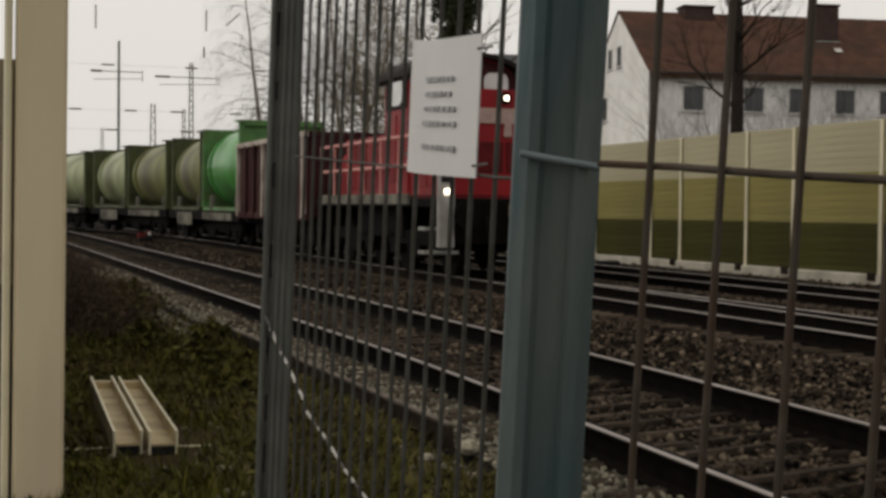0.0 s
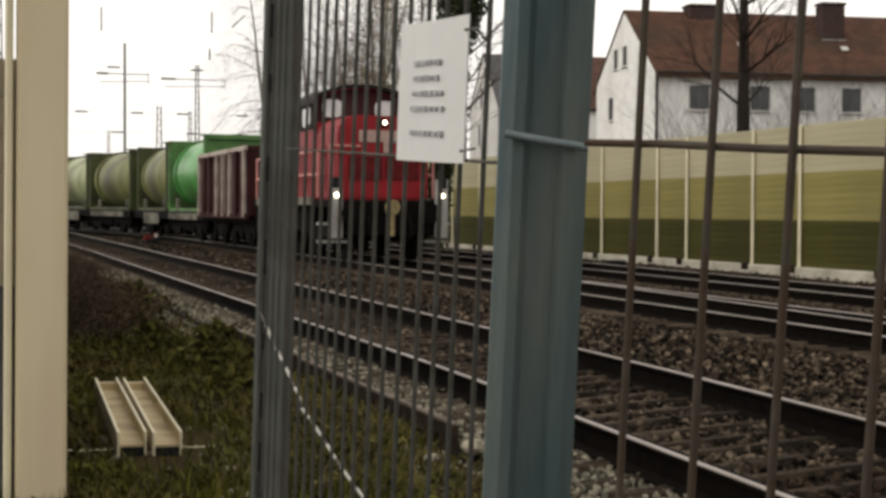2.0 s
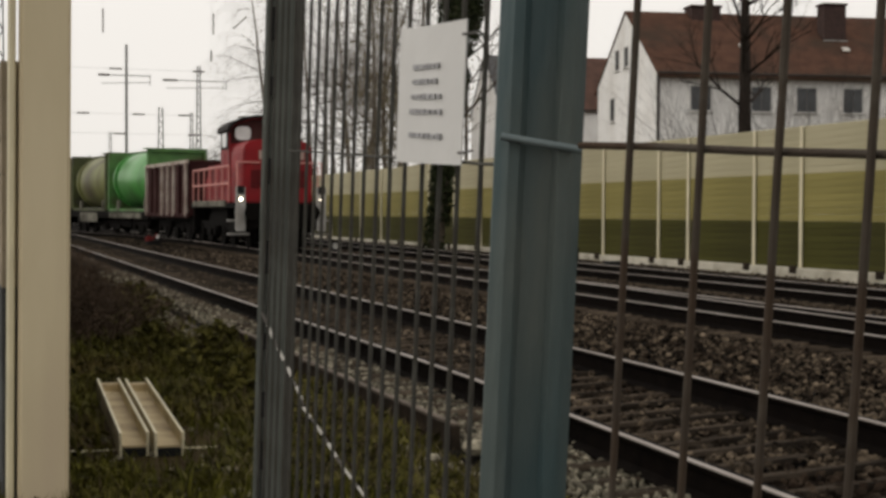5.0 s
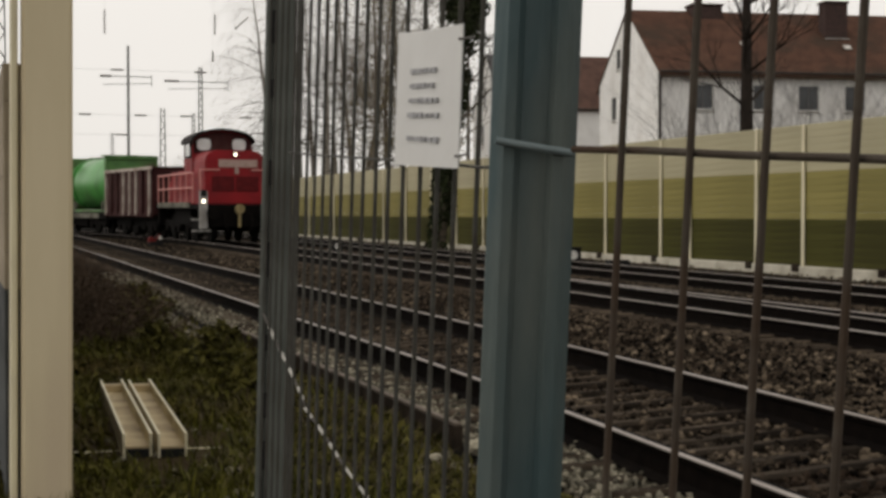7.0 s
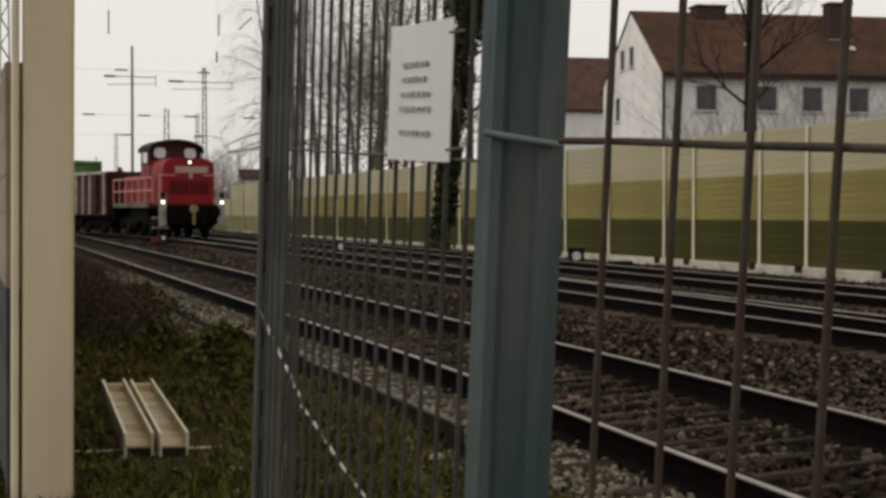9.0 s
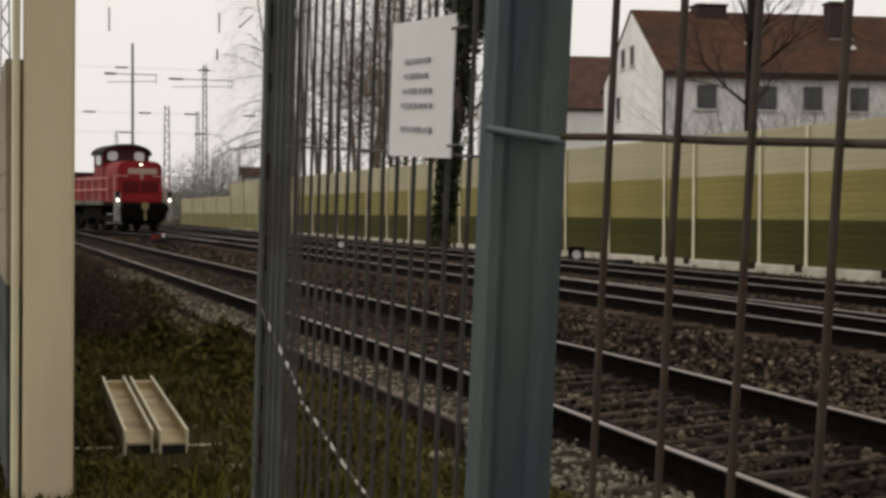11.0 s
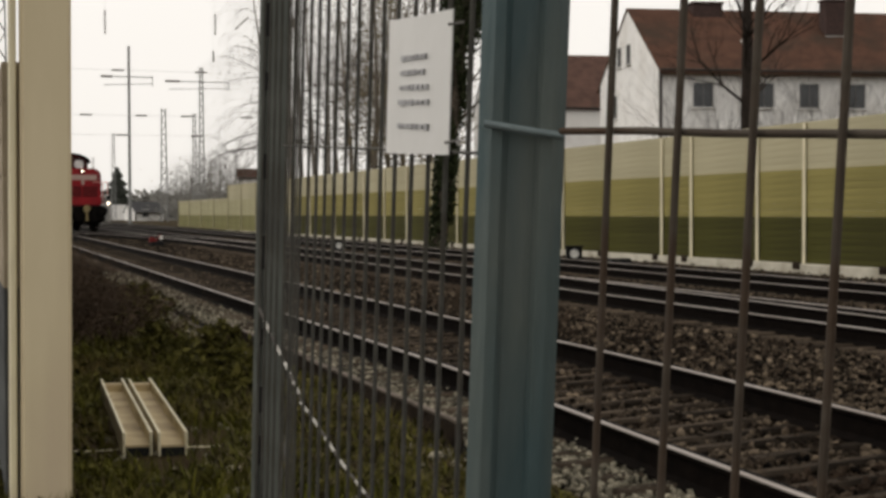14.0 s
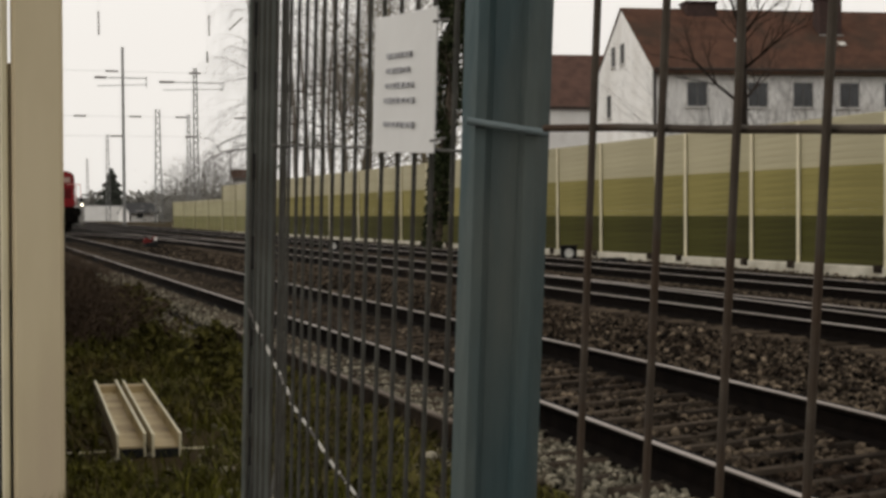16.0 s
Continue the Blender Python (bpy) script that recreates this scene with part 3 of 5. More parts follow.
def gable_house(label, corner, along, length, depth, eave, ridge, roofm, windows, gables, over=0.35, chim=(), base=-0.3, skylights=(), verge=0.07):
    """corner: the near eave corner; along: bearing of the long side; the house lies behind it."""
    ang = math.atan2(along.y, along.x)
    t = thing("house", label, "house", Matrix.Translation(corner) @ Matrix.Rotation(ang, 4, "Z"))
    L, D = length, depth
    bm = bmesh.new()
    loft(bm, [[(x, 0, base), (x, D, base), (x, D, eave), (x, D / 2, ridge - 0.12), (x, 0, eave)] for x in (0, L)])
    wall = part("wall", bm, M_PLASTER, t, "white plastered wall")
    rise = ridge - eave
    for side in (0, 1):
        bm = bmesh.new()
        n = 32
        low = eave - rise * over / (D / 2)
        sec = []
        for i in range(n):
            for f, up in ((i / n, 0.13), ((i + 1) / n, 0.07)):
                sec.append((-over + (D / 2 + over) * f, low + (ridge - low) * f + up))
        sec += [(D / 2, ridge), (-over, low)]
        if side:
            sec = [(D - y, z) for y, z in sec]
        loft(bm, [[(x, y, z) for y, z in sec] for x in (-verge, L + verge)])
        part("roof", bm, roofm, t, "pitched tiled roof")
    bm = bmesh.new()
    rod(bm, (-verge, -over - 0.06, eave - 0.22), (L + verge, -over - 0.06, eave - 0.22), 0.075)
    rod(bm, (0.12, -0.10, base), (0.12, -0.10, eave - 0.1), 0.075)
    part("gutter", bm, M_GUTTER, t, "dark gutter and downpipe")

    def window(x, z, w, h, gable):
        m = pose(0, 0, 0, 0, 0, -90) if gable else Matrix()
        bm = bmesh.new()
        ring = []
        for hw, hh, yy in ((w / 2 + 0.03, h / 2 + 0.03, 0.03), (w / 2 + 0.03, h / 2 + 0.03, -0.03), (w / 2 - 0.03, h / 2 - 0.03, -0.03), (w / 2 - 0.03, h / 2 - 0.03, 0.03)):
            ring.append([bm.verts.new((a * hw, yy, b * hh)) for a, b in ((-1, -1), (1, -1), (1, 1), (-1, 1))])
        for k in range(4):
            a, b = ring[k], ring[(k + 1) % 4]
            for q in range(4):
                bm.faces.new((a[q], a[(q + 1) % 4], b[(q + 1) % 4], b[q]))
        f = part("window", bm, M_FRAME, t)
        f.matrix_basis = (Matrix.Translation((-0.01, D - x, z)) if gable else Matrix.Translation((x, -0.01, z))) @ m
        boxes("mullion", [((0, 0, 0), (0.035, 0.05, h - 0.06))], M_MULLION, f, "dull grey mullion")
        boxes("sill", [((0, -0.06, -h / 2 - 0.06), (w + 0.2, 0.16, 0.05))], M_FRAME, f)
        boxes("pane", [((0, 0.012, 0), (w, 0.03, h))], M_PANE, f, "dark window pane")

    for x, z, w, h in windows:
        window(x, z, w, h, False)
    for x, z, w, h in gables:
        window(D - x, z, w, h, True)
    for x, f in skylights:
        sk = boxes("roof_window", [((x, -over + (D / 2 + over) * f, eave + rise * f + 0.02), (0.42, 0.45, 0.08), Matrix.Rotation(math.atan2(rise, D / 2), 3, "X"))], M_LIGHTGREY, t, "pale roof window")
    for x, f, w, h in chim:
        y = D / 2 * f
        z = eave + rise * f
        c = boxes("chimney", [((x, y, z + h / 2 - 0.6), (w, w * 0.7, h + 1.0)), ((x, y, z + h), (w + 0.16, w * 0.7 + 0.16, 0.14))], M_BRICK, t, "dark brick chimney", 0.02)
        if f < 0.9:
            boxes("flashing", [((x, y - w * 0.35 - 0.1, z - 0.25), (w + 0.1, 0.15, 0.08))], M_GREY, c)
    return t


c0 = local(0.1502, 82.0)
far_ = local(0.3166, 84.4) - c0
spots_ = (2.7, 6.4, 9.2, 12.1, 14.9, 17.7, 20.5)
wins = [(x, z, 1.25, 1.45) for z in (7.9, 4.9) for x in spots_]
gab = [(5.85, 10.85, 0.9, 1.25), (7.8, 10.85, 0.9, 1.25), (8.8, 7.8, 0.95, 1.45)]
gable_house("long white house with a red tiled roof behind the noise barrier", c0, far_, 26, 12.25, 9.5, 13.66, M_TILE, wins, gab, 0.65,
            chim=((4.9, 0.97, 1.9, 0.5), (12.45, 0.62, 1.45, 2.0)), skylights=((12.6, 0.40), (6.1, 0.42)))
gable_house("white house with a brown tiled roof farther back", local(0.045, 112), far_, 16, 8.5, 9.6, 14.0, M_TILE2, [(9.0, 7.9, 1.3, 1.2), (10.8, 7.9, 1.3, 1.2)], [], skylights=((9.3, 0.42),))
gable_house("white gabled house half hidden by bare trees", local(0.040, 104), far_, 3.2, 11.0, 9.2, 13.3, M_GREYROOF, [], [(6.0, 10.0, 0.9, 1.6), (6.8, 7.2, 0.9, 1.6)], 0.5)


# ---- train ----
def wheelset(parent, y, r, z=None):
    w = bmesh.new()
    for x in (-0.75, 0.75):
        rod(w, (x - 0.065, y, r), (x + 0.065, y, r), r, n=20)
    rod(w, (-0.75, y, r), (0.75, y, r), 0.08)
    return part("wheelset", w, M_BLACK, parent, "black wheel pair", )


def bogie_frame(parent, y, half, r):
    bm = bmesh.new()
    for x in (-1.0, 1.0):
        box(bm, (x, y, r + 0.12), (0.14, half * 2 + 0.7, 0.24))
        for s in (-half, half):
            box(bm, (x, y + s, r), (0.2, 0.32, 0.34))
        box(bm, (x, y, r - 0.05), (0.16, 0.7, 0.3))
    box(bm, (0, y, r + 0.15), (1.9, 0.4, 0.2))
    part("bogie_frame", bm, M_BLACK, parent)


def buffers(parent, y, s):
    for x in (-0.875, 0.875):
        bm = bmesh.new()
        rod(bm, (x, y - s * 0.35, 1.03), (x, y + s * 0.2, 1.03), 0.11, n=12)
        rod(bm, (x, y + s * 0.2, 1.03), (x, y + s * 0.25, 1.03), 0.23, n=16)
        part("buffer", bm, M_BLACK, parent, smooth=False)


def hose_tube(pts, r, n=6):
    """Vertices and faces of a bent tube through pts."""
    v, f = [], []
    for k, p in enumerate(pts):
        for q in range(n):
            v.append((p[0] + r * math.cos(math.tau * q / n), p[1] + r * 0.7 * math.sin(math.tau * q / n), p[2] + r * 0.7 * math.sin(math.tau * q / n)))
        if k:
            f += [((k - 1) * n + q, (k - 1) * n + (q + 1) % n, k * n + (q + 1) % n, k * n + q) for q in range(n)]
    return v, f


def locomotive():
    """Diesel shunter; its end with the lamps is at y = 0, the rest lies towards +y."""
    t = thing("locomotive", "red diesel shunting locomotive with lit headlights and a dark cab roof", "locomotive")
    L = 8.1
    boxes("frame", [((0, L / 2, 1.22), (2.7, L, 0.16)), ((0, 0.1, 0.88), (2.55, 0.2, 0.66)), ((0, L - 0.1, 0.88), (2.55, 0.2, 0.66)), ((0, L / 2, 0.9), (2.2, 3.0, 0.6))], M_BLACK, t, "black underframe and buffer beams", 0.02)
    for x in (-1.36, 1.36):
        boxes("walkway_edge", [((x, L / 2 + 0.4, 1.28), (0.06, L - 2.0, 0.18))], M_SILL, t, "grey walkway edge", 0.01)
    for y in (2.0, 6.1):
        bogie_frame(t, y, 1.2, 0.5)
        for s in (-1.2, 1.2):
            wheelset(t, y + s, 0.5)
    buffers(t, 0.0, -1)
    buffers(t, L, 1)

    def hood(y0, y1, h, w):
        bm = bmesh.new()
        sec = [(-w, 1.30), (w, 1.30), (w, h - 0.3), (w - 0.10, h - 0.1), (w - 0.35, h), (-w + 0.35, h), (-w + 0.10, h - 0.1), (-w, h - 0.3)]
        sweep(bm, sec, y0, y1)
        bevel(bm, 0.05, 2)
        hd = part("hood", bm, M_RED, t, "red engine hood")
        n = int((y1 - y0) / 0.8)
        for x in (-w - 0.006, w + 0.006):
            for k in range(n):
                boxes("hood_door", [((x, y0 + 0.35 + 0.8 * (k + 0.3), 2.0), (0.02, 0.7, 1.0))], M_RED, hd, "", 0.008)
        return hd

    front = hood(0.38, 2.5, 3.10, 1.03)
    hood(3.8, 7.7, 2.36, 0.92)
    boxes("marking_panel", [((0.1, 0.365, 2.66), (1.34, 0.03, 0.25))], M_PALEPANEL, front, "pale panel with an unreadable number")
    boxes("grille", [((x, 0.365, 1.98), (0.78, 0.03, 0.5)) for x in (-0.42, 0.42)], M_GRILLE, front, "dark red front louvres", 0.01)
    bm = bmesh.new()
    rod(bm, (0, 0.40, 2.95), (0, 0.31, 2.95), 0.09, n=16)
    top = part("top_headlight", bm, M_BLACK, front, "round top headlight")
    bm = bmesh.new()
    rod(bm, (0, 0.33, 2.95), (0, 0.30, 2.95), 0.042, n=16)
    part("lens", bm, M_LAMP, top)
    boxes("lamp_bracket", [((0.05, 0.36, 2.42), (0.14, 0.05, 0.22))], M_PALEPANEL, front, "small pale bracket under the marking panel", 0.01)
    for sx in (-1, 1):
        bm = bmesh.new()
        rod(bm, (sx * 0.55, 0.33, 2.44), (sx * 1.25, 0.22, 2.44), 0.022, n=6)
        rod(bm, (sx * 1.25, 0.22, 2.46), (sx * 1.25, 0.12, 1.30), 0.022, n=6)
        part("front_handrail", bm, M_RAILRED, t, "pale red handrail at the hood corner")
    # cab with an arched dark roof
    bm = bmesh.new()
    w = 1.08
    sec = [(-w, 1.30), (w, 1.30), (w, 3.35), (w - 0.12, 3.50)] + [(1.0 * math.cos(a), 3.46 + 0.38 * math.sin(a)) for a in [math.pi * k / 8 for k in range(1, 8)]] + [(-w + 0.12, 3.50), (-w, 3.35)]
    sweep(bm, sec, 2.4, 3.9)
    bevel(bm, 0.03, 1)
    cab = part("cab", bm, M_RED, t, "red driver's cab")
    bm = bmesh.new()
    arc = [(1.16 * math.cos(math.pi * k / 12), 3.45 + 0.46 * math.sin(math.pi * k / 12)) for k in range(13)]
    inner = [(x * 0.96, z - 0.07) for x, z in arc[::-1]]
    sweep(bm, arc + inner, 2.2, 4.1)
    part("cab_roof", bm, M_ROOF, t, "dark arched cab roof")
    for y, o in ((2.39, -1), (3.91, 1)):
        band = [(-1.04, 3.06), (1.04, 3.06), (1.04, 3.46)] + [(0.98 * math.cos(math.pi * k / 8), 3.42 + 0.38 * math.sin(math.pi * k / 8)) for k in range(1, 8)] + [(-1.04, 3.46)]
        bm = bmesh.new()
        loft(bm, [[(x, yy, z) for x, z in band] for yy in (y - 0.012, y + 0.012)])
        f = part("window_band", bm, M_HOPPER, cab, "dark red-brown surround of the cab windows")
        for x in (-0.66, 0.60):
            bm = bmesh.new()
            ring = [(0.24 * math.copysign(abs(math.cos(a)) ** 0.6, math.cos(a)), 0.20 * math.copysign(abs(math.sin(a)) ** 0.6, math.sin(a))) for a in [math.tau * k / 20 for k in range(20)]]
            loft(bm, [[(x + px, y + o * d, 3.36 + pz) for px, pz in ring] for d in (0.0, 0.025)])
            part("pane", bm, M_CABGLASS, f, "rounded window pane coloured as the bright sky beyond")
    for x, o in ((-1.085, -1), (1.085, 1)):
        f = boxes("cab_window", [((x, 3.1, 3.2), (0.03, 1.3, 0.62))], M_ROOF, cab, "dark side window surround", 0.01)
        for yc in (3.05,):
            bm = bmesh.new()
            ring = [(0.36 * math.copysign(abs(math.cos(a)) ** 0.6, math.cos(a)), 0.25 * math.copysign(abs(math.sin(a)) ** 0.6, math.sin(a))) for a in [math.tau * k / 20 for k in range(20)]]
            loft(bm, [[(x + o * d, yc + py, 3.2 + pz) for py, pz in ring] for d in (0.0, 0.03)])
            part("pane", bm, M_CABGLASS, f, "rounded side pane coloured as the bright sky beyond")
        boxes("door", [((x, 3.4, 2.2), (0.03, 0.62, 1.2))], M_RED, cab, "", 0.01)
    # corner lamp columns with steps
    for x in (-1.19, 1.19):
        c = boxes("lamp_column", [((x, -0.04, 1.12), (0.28, 0.12, 1.25))], M_GREY, t, "pale grey corner lamp column", 0.02)
        boxes("lamp_box", [((x, -0.11, 1.66), (0.20, 0.06, 0.22))], M_SIGNAL, c, "black tail lamp housing", 0.02)
        bm = bmesh.new()
        rod(bm, (x, -0.10, 1.40), (x, -0.13, 1.40), 0.047, n=16)
        part("headlight", bm, M_LAMP, c, "lit round headlight")
        for z in (0.42, 0.80):
            boxes("step", [((x, 0.32, z), (0.6, 0.35, 0.05))], M_GREY, t, "grey step")
    # rails round the walkway
    for x in (-1.34, 1.34):
        for y0, y1 in ((1.0, 7.7),):
            bm = bmesh.new()
            n = 6
            for k in range(n + 1):
                y = y0 + (y1 - y0) * k / n
                rod(bm, (x, y, 1.35), (x, y, 2.35), 0.026, n=6)
            for z in (1.85, 2.35):
                rod(bm, (x, y0, z), (x, y1, z), 0.032, n=6)
            part("handrail", bm, M_RAILRED, t, "pale red walkway handrail")
    bm = bmesh.new()
    rod(bm, (0, 0.05, 1.05), (0, -0.28, 1.02), 0.07)
    bmesh.ops.create_cone(bm, cap_ends=True, segments=12, radius1=0.16, radius2=0.16, depth=0.1, matrix=pose(0, -0.3, 1.15, 90))
    rod(bm, (0, -0.3, 1.1), (0, -0.28, 0.55), 0.05)
    part("coupling", bm, M_HOOK, t, "yellow-tan screw coupling and hook")
    for x in (-0.45, 0.45):
        v, f = hose_tube([(x, -0.02, 1.0), (x * 1.05, -0.18, 0.75), (x * 1.0, -0.22, 0.55), (x * 0.8, -0.15, 0.45)], 0.04)
        me = bpy.data.meshes.new("brake_hose")
        me.from_pydata(v, [], f)
        me.materials.append(M_BLACK)
        h = new("brake_hose", me)
        h.parent = t
    for o in t.children_recursive:
        o.data.transform(Matrix.Diagonal((1.01, 1.0, 1.04, 1.0)))
    return t


# opaque pale glass: the sky seen through the cab is painted in
M_CABGLASS = mat("cab_glass", (0.66, 0.67, 0.66), (0.50, 0.51, 0.50), 0.1, scale=2, bump=0, spec=0.5)
M_HOOK = mat("coupling_ochre", (0.30, 0.235, 0.11), (0.16, 0.12, 0.06), 0.7, scale=8, bump=0.2)
M_RAILRED = mat("handrail_pale_red", (0.62, 0.30, 0.26), (0.52, 0.22, 0.20), 0.6, scale=4)


def gondola():
    t = thing("gondola_wagon", "brown high-sided open wagon with pale worn ribs", "freight wagon")
    L = 8.2
    boxes("underframe", [((0, L / 2, 0.86), (2.5, L, 0.24)), ((0, L / 2, 0.75), (0.6, 6, 0.3))], M_BLACK, t)
    for x in (-1.42, 1.42):
        boxes("side_wall", [((x, L / 2, 1.84), (0.08, L - 0.3, 1.82))], M_HOPPER, t, "brown steel side", 0.01)
        boxes("top_rail", [((x * 1.02, L / 2, 2.80), (0.16, L - 0.2, 0.13))], M_RIB, t, "pale worn top rail", 0.015)
        boxes("sill", [((x * 1.02, L / 2, 0.94), (0.14, L - 0.2, 0.16))], M_HOPPER, t, "", 0.015)
        for k in range(8):
            y = 0.35 + (L - 0.7) * k / 7
            b = bmesh.new()
            sweep(b, [(x - math.copysign(0.0, x), 0.92), (x + math.copysign(0.13, x), 0.92), (x + math.copysign(0.13, x), 2.76), (x, 2.76)], y - 0.065, y + 0.065)
            part("rib", b, M_RIB if k in (0, 2, 3, 4, 7) else M_HOPPER, t)
    for y in (0.15, L - 0.15):
        boxes("end_wall", [((0, y, 1.84), (2.8, 0.08, 1.82)), ((0, y, 2.80), (2.9, 0.14, 0.13))], M_HOPPER, t, "", 0.01)
    boxes("floor_plate", [((0, L / 2, 1.0), (2.8, L - 0.4, 0.06))], M_HOPPER, t)
    # black boxes added to deepen the shade beneath the floor
    boxes("brake_gear", [((0, L / 2, 0.55), (1.9, 2.4, 0.40)), ((0, L / 2 + 0.3, 0.34), (2.1, 0.9, 0.24))], M_BLACK, t, "", 0.02)
    for y in (1.9, L - 1.9):
        bogie_frame(t, y, 0.9, 0.46)
        for s in (-0.9, 0.9):
            wheelset(t, y + s, 0.46)
    buffers(t, 0, -1)
    buffers(t, L, 1)
    return t


def flat_wagon():
    t = thing("container_wagon", "dark flat wagon carrying green tank containers", "freight wagon")
    L = 13.4
    boxes("deck", [((0, L / 2, 0.88), (2.4, L, 0.24))], M_BLACK, t, "", 0.02)
    for x in (-1.25, 1.25):
        boxes("side_sill", [((x, L / 2, 0.88), (0.12, L - 0.4, 0.30))], M_BLACK, t, "", 0.01)
        boxes("sill_plate", [((x * 1.055, 3.6, 0.86), (0.02, 4.8, 0.22))], M_SILL, t, "grey side plate")
        boxes("sill_plate", [((x * 1.055, 9.6, 0.74), (0.02, 3.0, 0.42))], M_SILL, t, "grey side plate")
    # black boxes between the bogies stand in for the underfloor shade
    boxes("brake_gear", [((0, L / 2, 0.56), (1.9, 5.6, 0.42)), ((0, L / 2 - 0.8, 0.34), (2.1, 1.2, 0.22)), ((0, L / 2 + 1.2, 0.36), (2.1, 0.8, 0.26))], M_BLACK, t, "", 0.02)
    for y in (2.0, L - 2.0):
        bogie_frame(t, y, 0.9, 0.46)
        for s in (-0.9, 0.9):
            wheelset(t, y + s, 0.46)
    buffers(t, 0, -1)
    buffers(t, L, 1)
    return t


def tank_container(body, endm, label):
    t = thing("tank_container", label, "tank container", group="tank containers on the train")
    L, W = 6.06, 2.5
    bm = bmesh.new()
    prof = [(0.20, 0.15), (0.30, 0.85), (0.42, 1.10), (0.55, 1.215), (L - 1.45, 1.215), (L - 1.32, 1.13), (L - 1.25, 0.98), (L - 0.62, 0.96), (L - 0.50, 0.80), (L - 0.36, 0.15)]
    loft(bm, [[(r * math.cos(2 * math.pi * k / 28), y, 1.36 + r * math.sin(2 * math.pi * k / 28)) for k in range(28)] for y, r in prof])
    part("tank", bm, body, t, "", True)
    bm = bmesh.new()
    for y in (0.06, L - 0.06):
        for x in (-W / 2 + 0.07, W / 2 - 0.07):
            box(bm, (x, y, 1.3), (0.14, 0.12, 2.6))
        for z in (0.07, 2.53):
            box(bm, (0, y, z), (W, 0.12, 0.14))
    for x in (-W / 2 + 0.07, W / 2 - 0.07):
        box(bm, (x, L / 2, 0.07), (0.1, L, 0.14))
    part("frame", bm, endm, t)
    # plated shroud that closes each end to the tank shell
    for y0, y1 in ((0.12, 0.75), (L - 0.17, L - 0.02)):
        bm = bmesh.new()
        outer = [(-W / 2, 0.15), (W / 2, 0.15), (W / 2, 2.58), (-W / 2, 2.58)]
        loft(bm, [[(x, y, z) for x, z in outer] for y in (y0 + 0.0, y0 + 0.05)])
        box(bm, (0, (y0 + y1) / 2, 2.60), (W, y1 - y0, 0.04))
        part("end_plate", bm, endm, t)
    boxes("walkway", [((0.0, L / 2, 2.60), (0.5, L, 0.05))], endm, t)
    bm = bmesh.new()
    for y in (L - 0.80, L - 0.70):
        bmesh.ops.create_cone(bm, cap_ends=True, segments=28, radius1=1.20, radius2=1.20, depth=0.10, matrix=pose(0, y, 1.36, 90))
    part("end_ring", bm, body, t)
    for x in (-1.2, 1.2):
        for y in (0.5, L - 1.6):
            boxes("foot_bracket", [((x, y, 0.25), (0.12, 0.16, 0.5))], M_SILL, t, "grey foot bracket")
    return t


# ---- overhead line ----
def lattice_mast(x, y, h, w=0.35, label="grey lattice steel catenary mast"):
    t = thing("catenary_mast", label, "catenary mast", pose(x, y, gz(y) - 0.2))
    f = lambda z: w * (1 - 0.45 * z / h)
    for sx in (-1, 1):
        for sy in (-1, 1):
            bm = bmesh.new()
            rod(bm, (sx * w / 2, sy * w / 2, 0), (sx * f(h) / 2, sy * f(h) / 2, h), 0.045, n=4)
            part("leg", bm, M_MAST, t)
    bm = bmesh.new()
    n = int(h / 0.6)
    for i in range(n):
        z0, z1 = h * i / n, h * (i + 1) / n
        s = 1 if i % 2 else -1
        for a in (-1, 1):
            rod(bm, (s * f(z0) / 2, a * f(z0) / 2, z0), (-s * f(z1) / 2, a * f(z1) / 2, z1), 0.022, n=4)
            rod(bm, (a * f(z0) / 2, s * f(z0) / 2, z0), (a * f(z1) / 2, -s * f(z1) / 2, z1), 0.022, n=4)
    part("bracing", bm, M_MAST, t)
    return t


def tube_mast(x, y, h, r=0.16):
    t = thing("catenary_mast", "slim grey catenary mast with a cross-arm", "catenary mast", pose(x, y, gz(y) - 0.2))
    bm = bmesh.new()
    rod(bm, (0, 0, 0), (0, 0, h), r, r * 0.75, n=10)
    part("pole", bm, M_MAST, t)
    return t


def cross_arm(mast, z, x0, x1):
    bm = bmesh.new()
    rod(bm, (x0, 0, z), (x1, 0, z), 0.05, n=6)
    rod(bm, (x0 * 0.9, 0, z - 0.8), (x1, 0, z - 0.6), 0.035, n=6)
    rod(bm, (x1, 0, z + 0.2), (x1, 0, z - 0.9), 0.04, n=6)
    part("cross_arm", bm, M_MAST, mast)
    bm = bmesh.new()
    rod(bm, (x0, 0, z), (x0 * 0.6, 0, z), 0.11, n=8)
    part("insulator", bm, M_INSUL, mast)


m1 = tube_mast(15.2, 136.9, 16.8)
cross_arm(m1, 13.9, -2.6, 2.2)
m2 = lattice_mast(20.7, 153.9, 12.2, 0.75)
m3 = lattice_mast(23.1, 143.6, 15.7, 0.55)
cross_arm(m3, 14.2, -3.6, 2.8)
for px, dist, z in ((-0.3115, 62, 11.5), (-0.1764, 172, 13.0), (-0.2336, 190, 11.6), (-0.248, 260, 11.0)):
    p = local(px, dist)
    lattice_mast(p.x, p.y, z, 0.55)


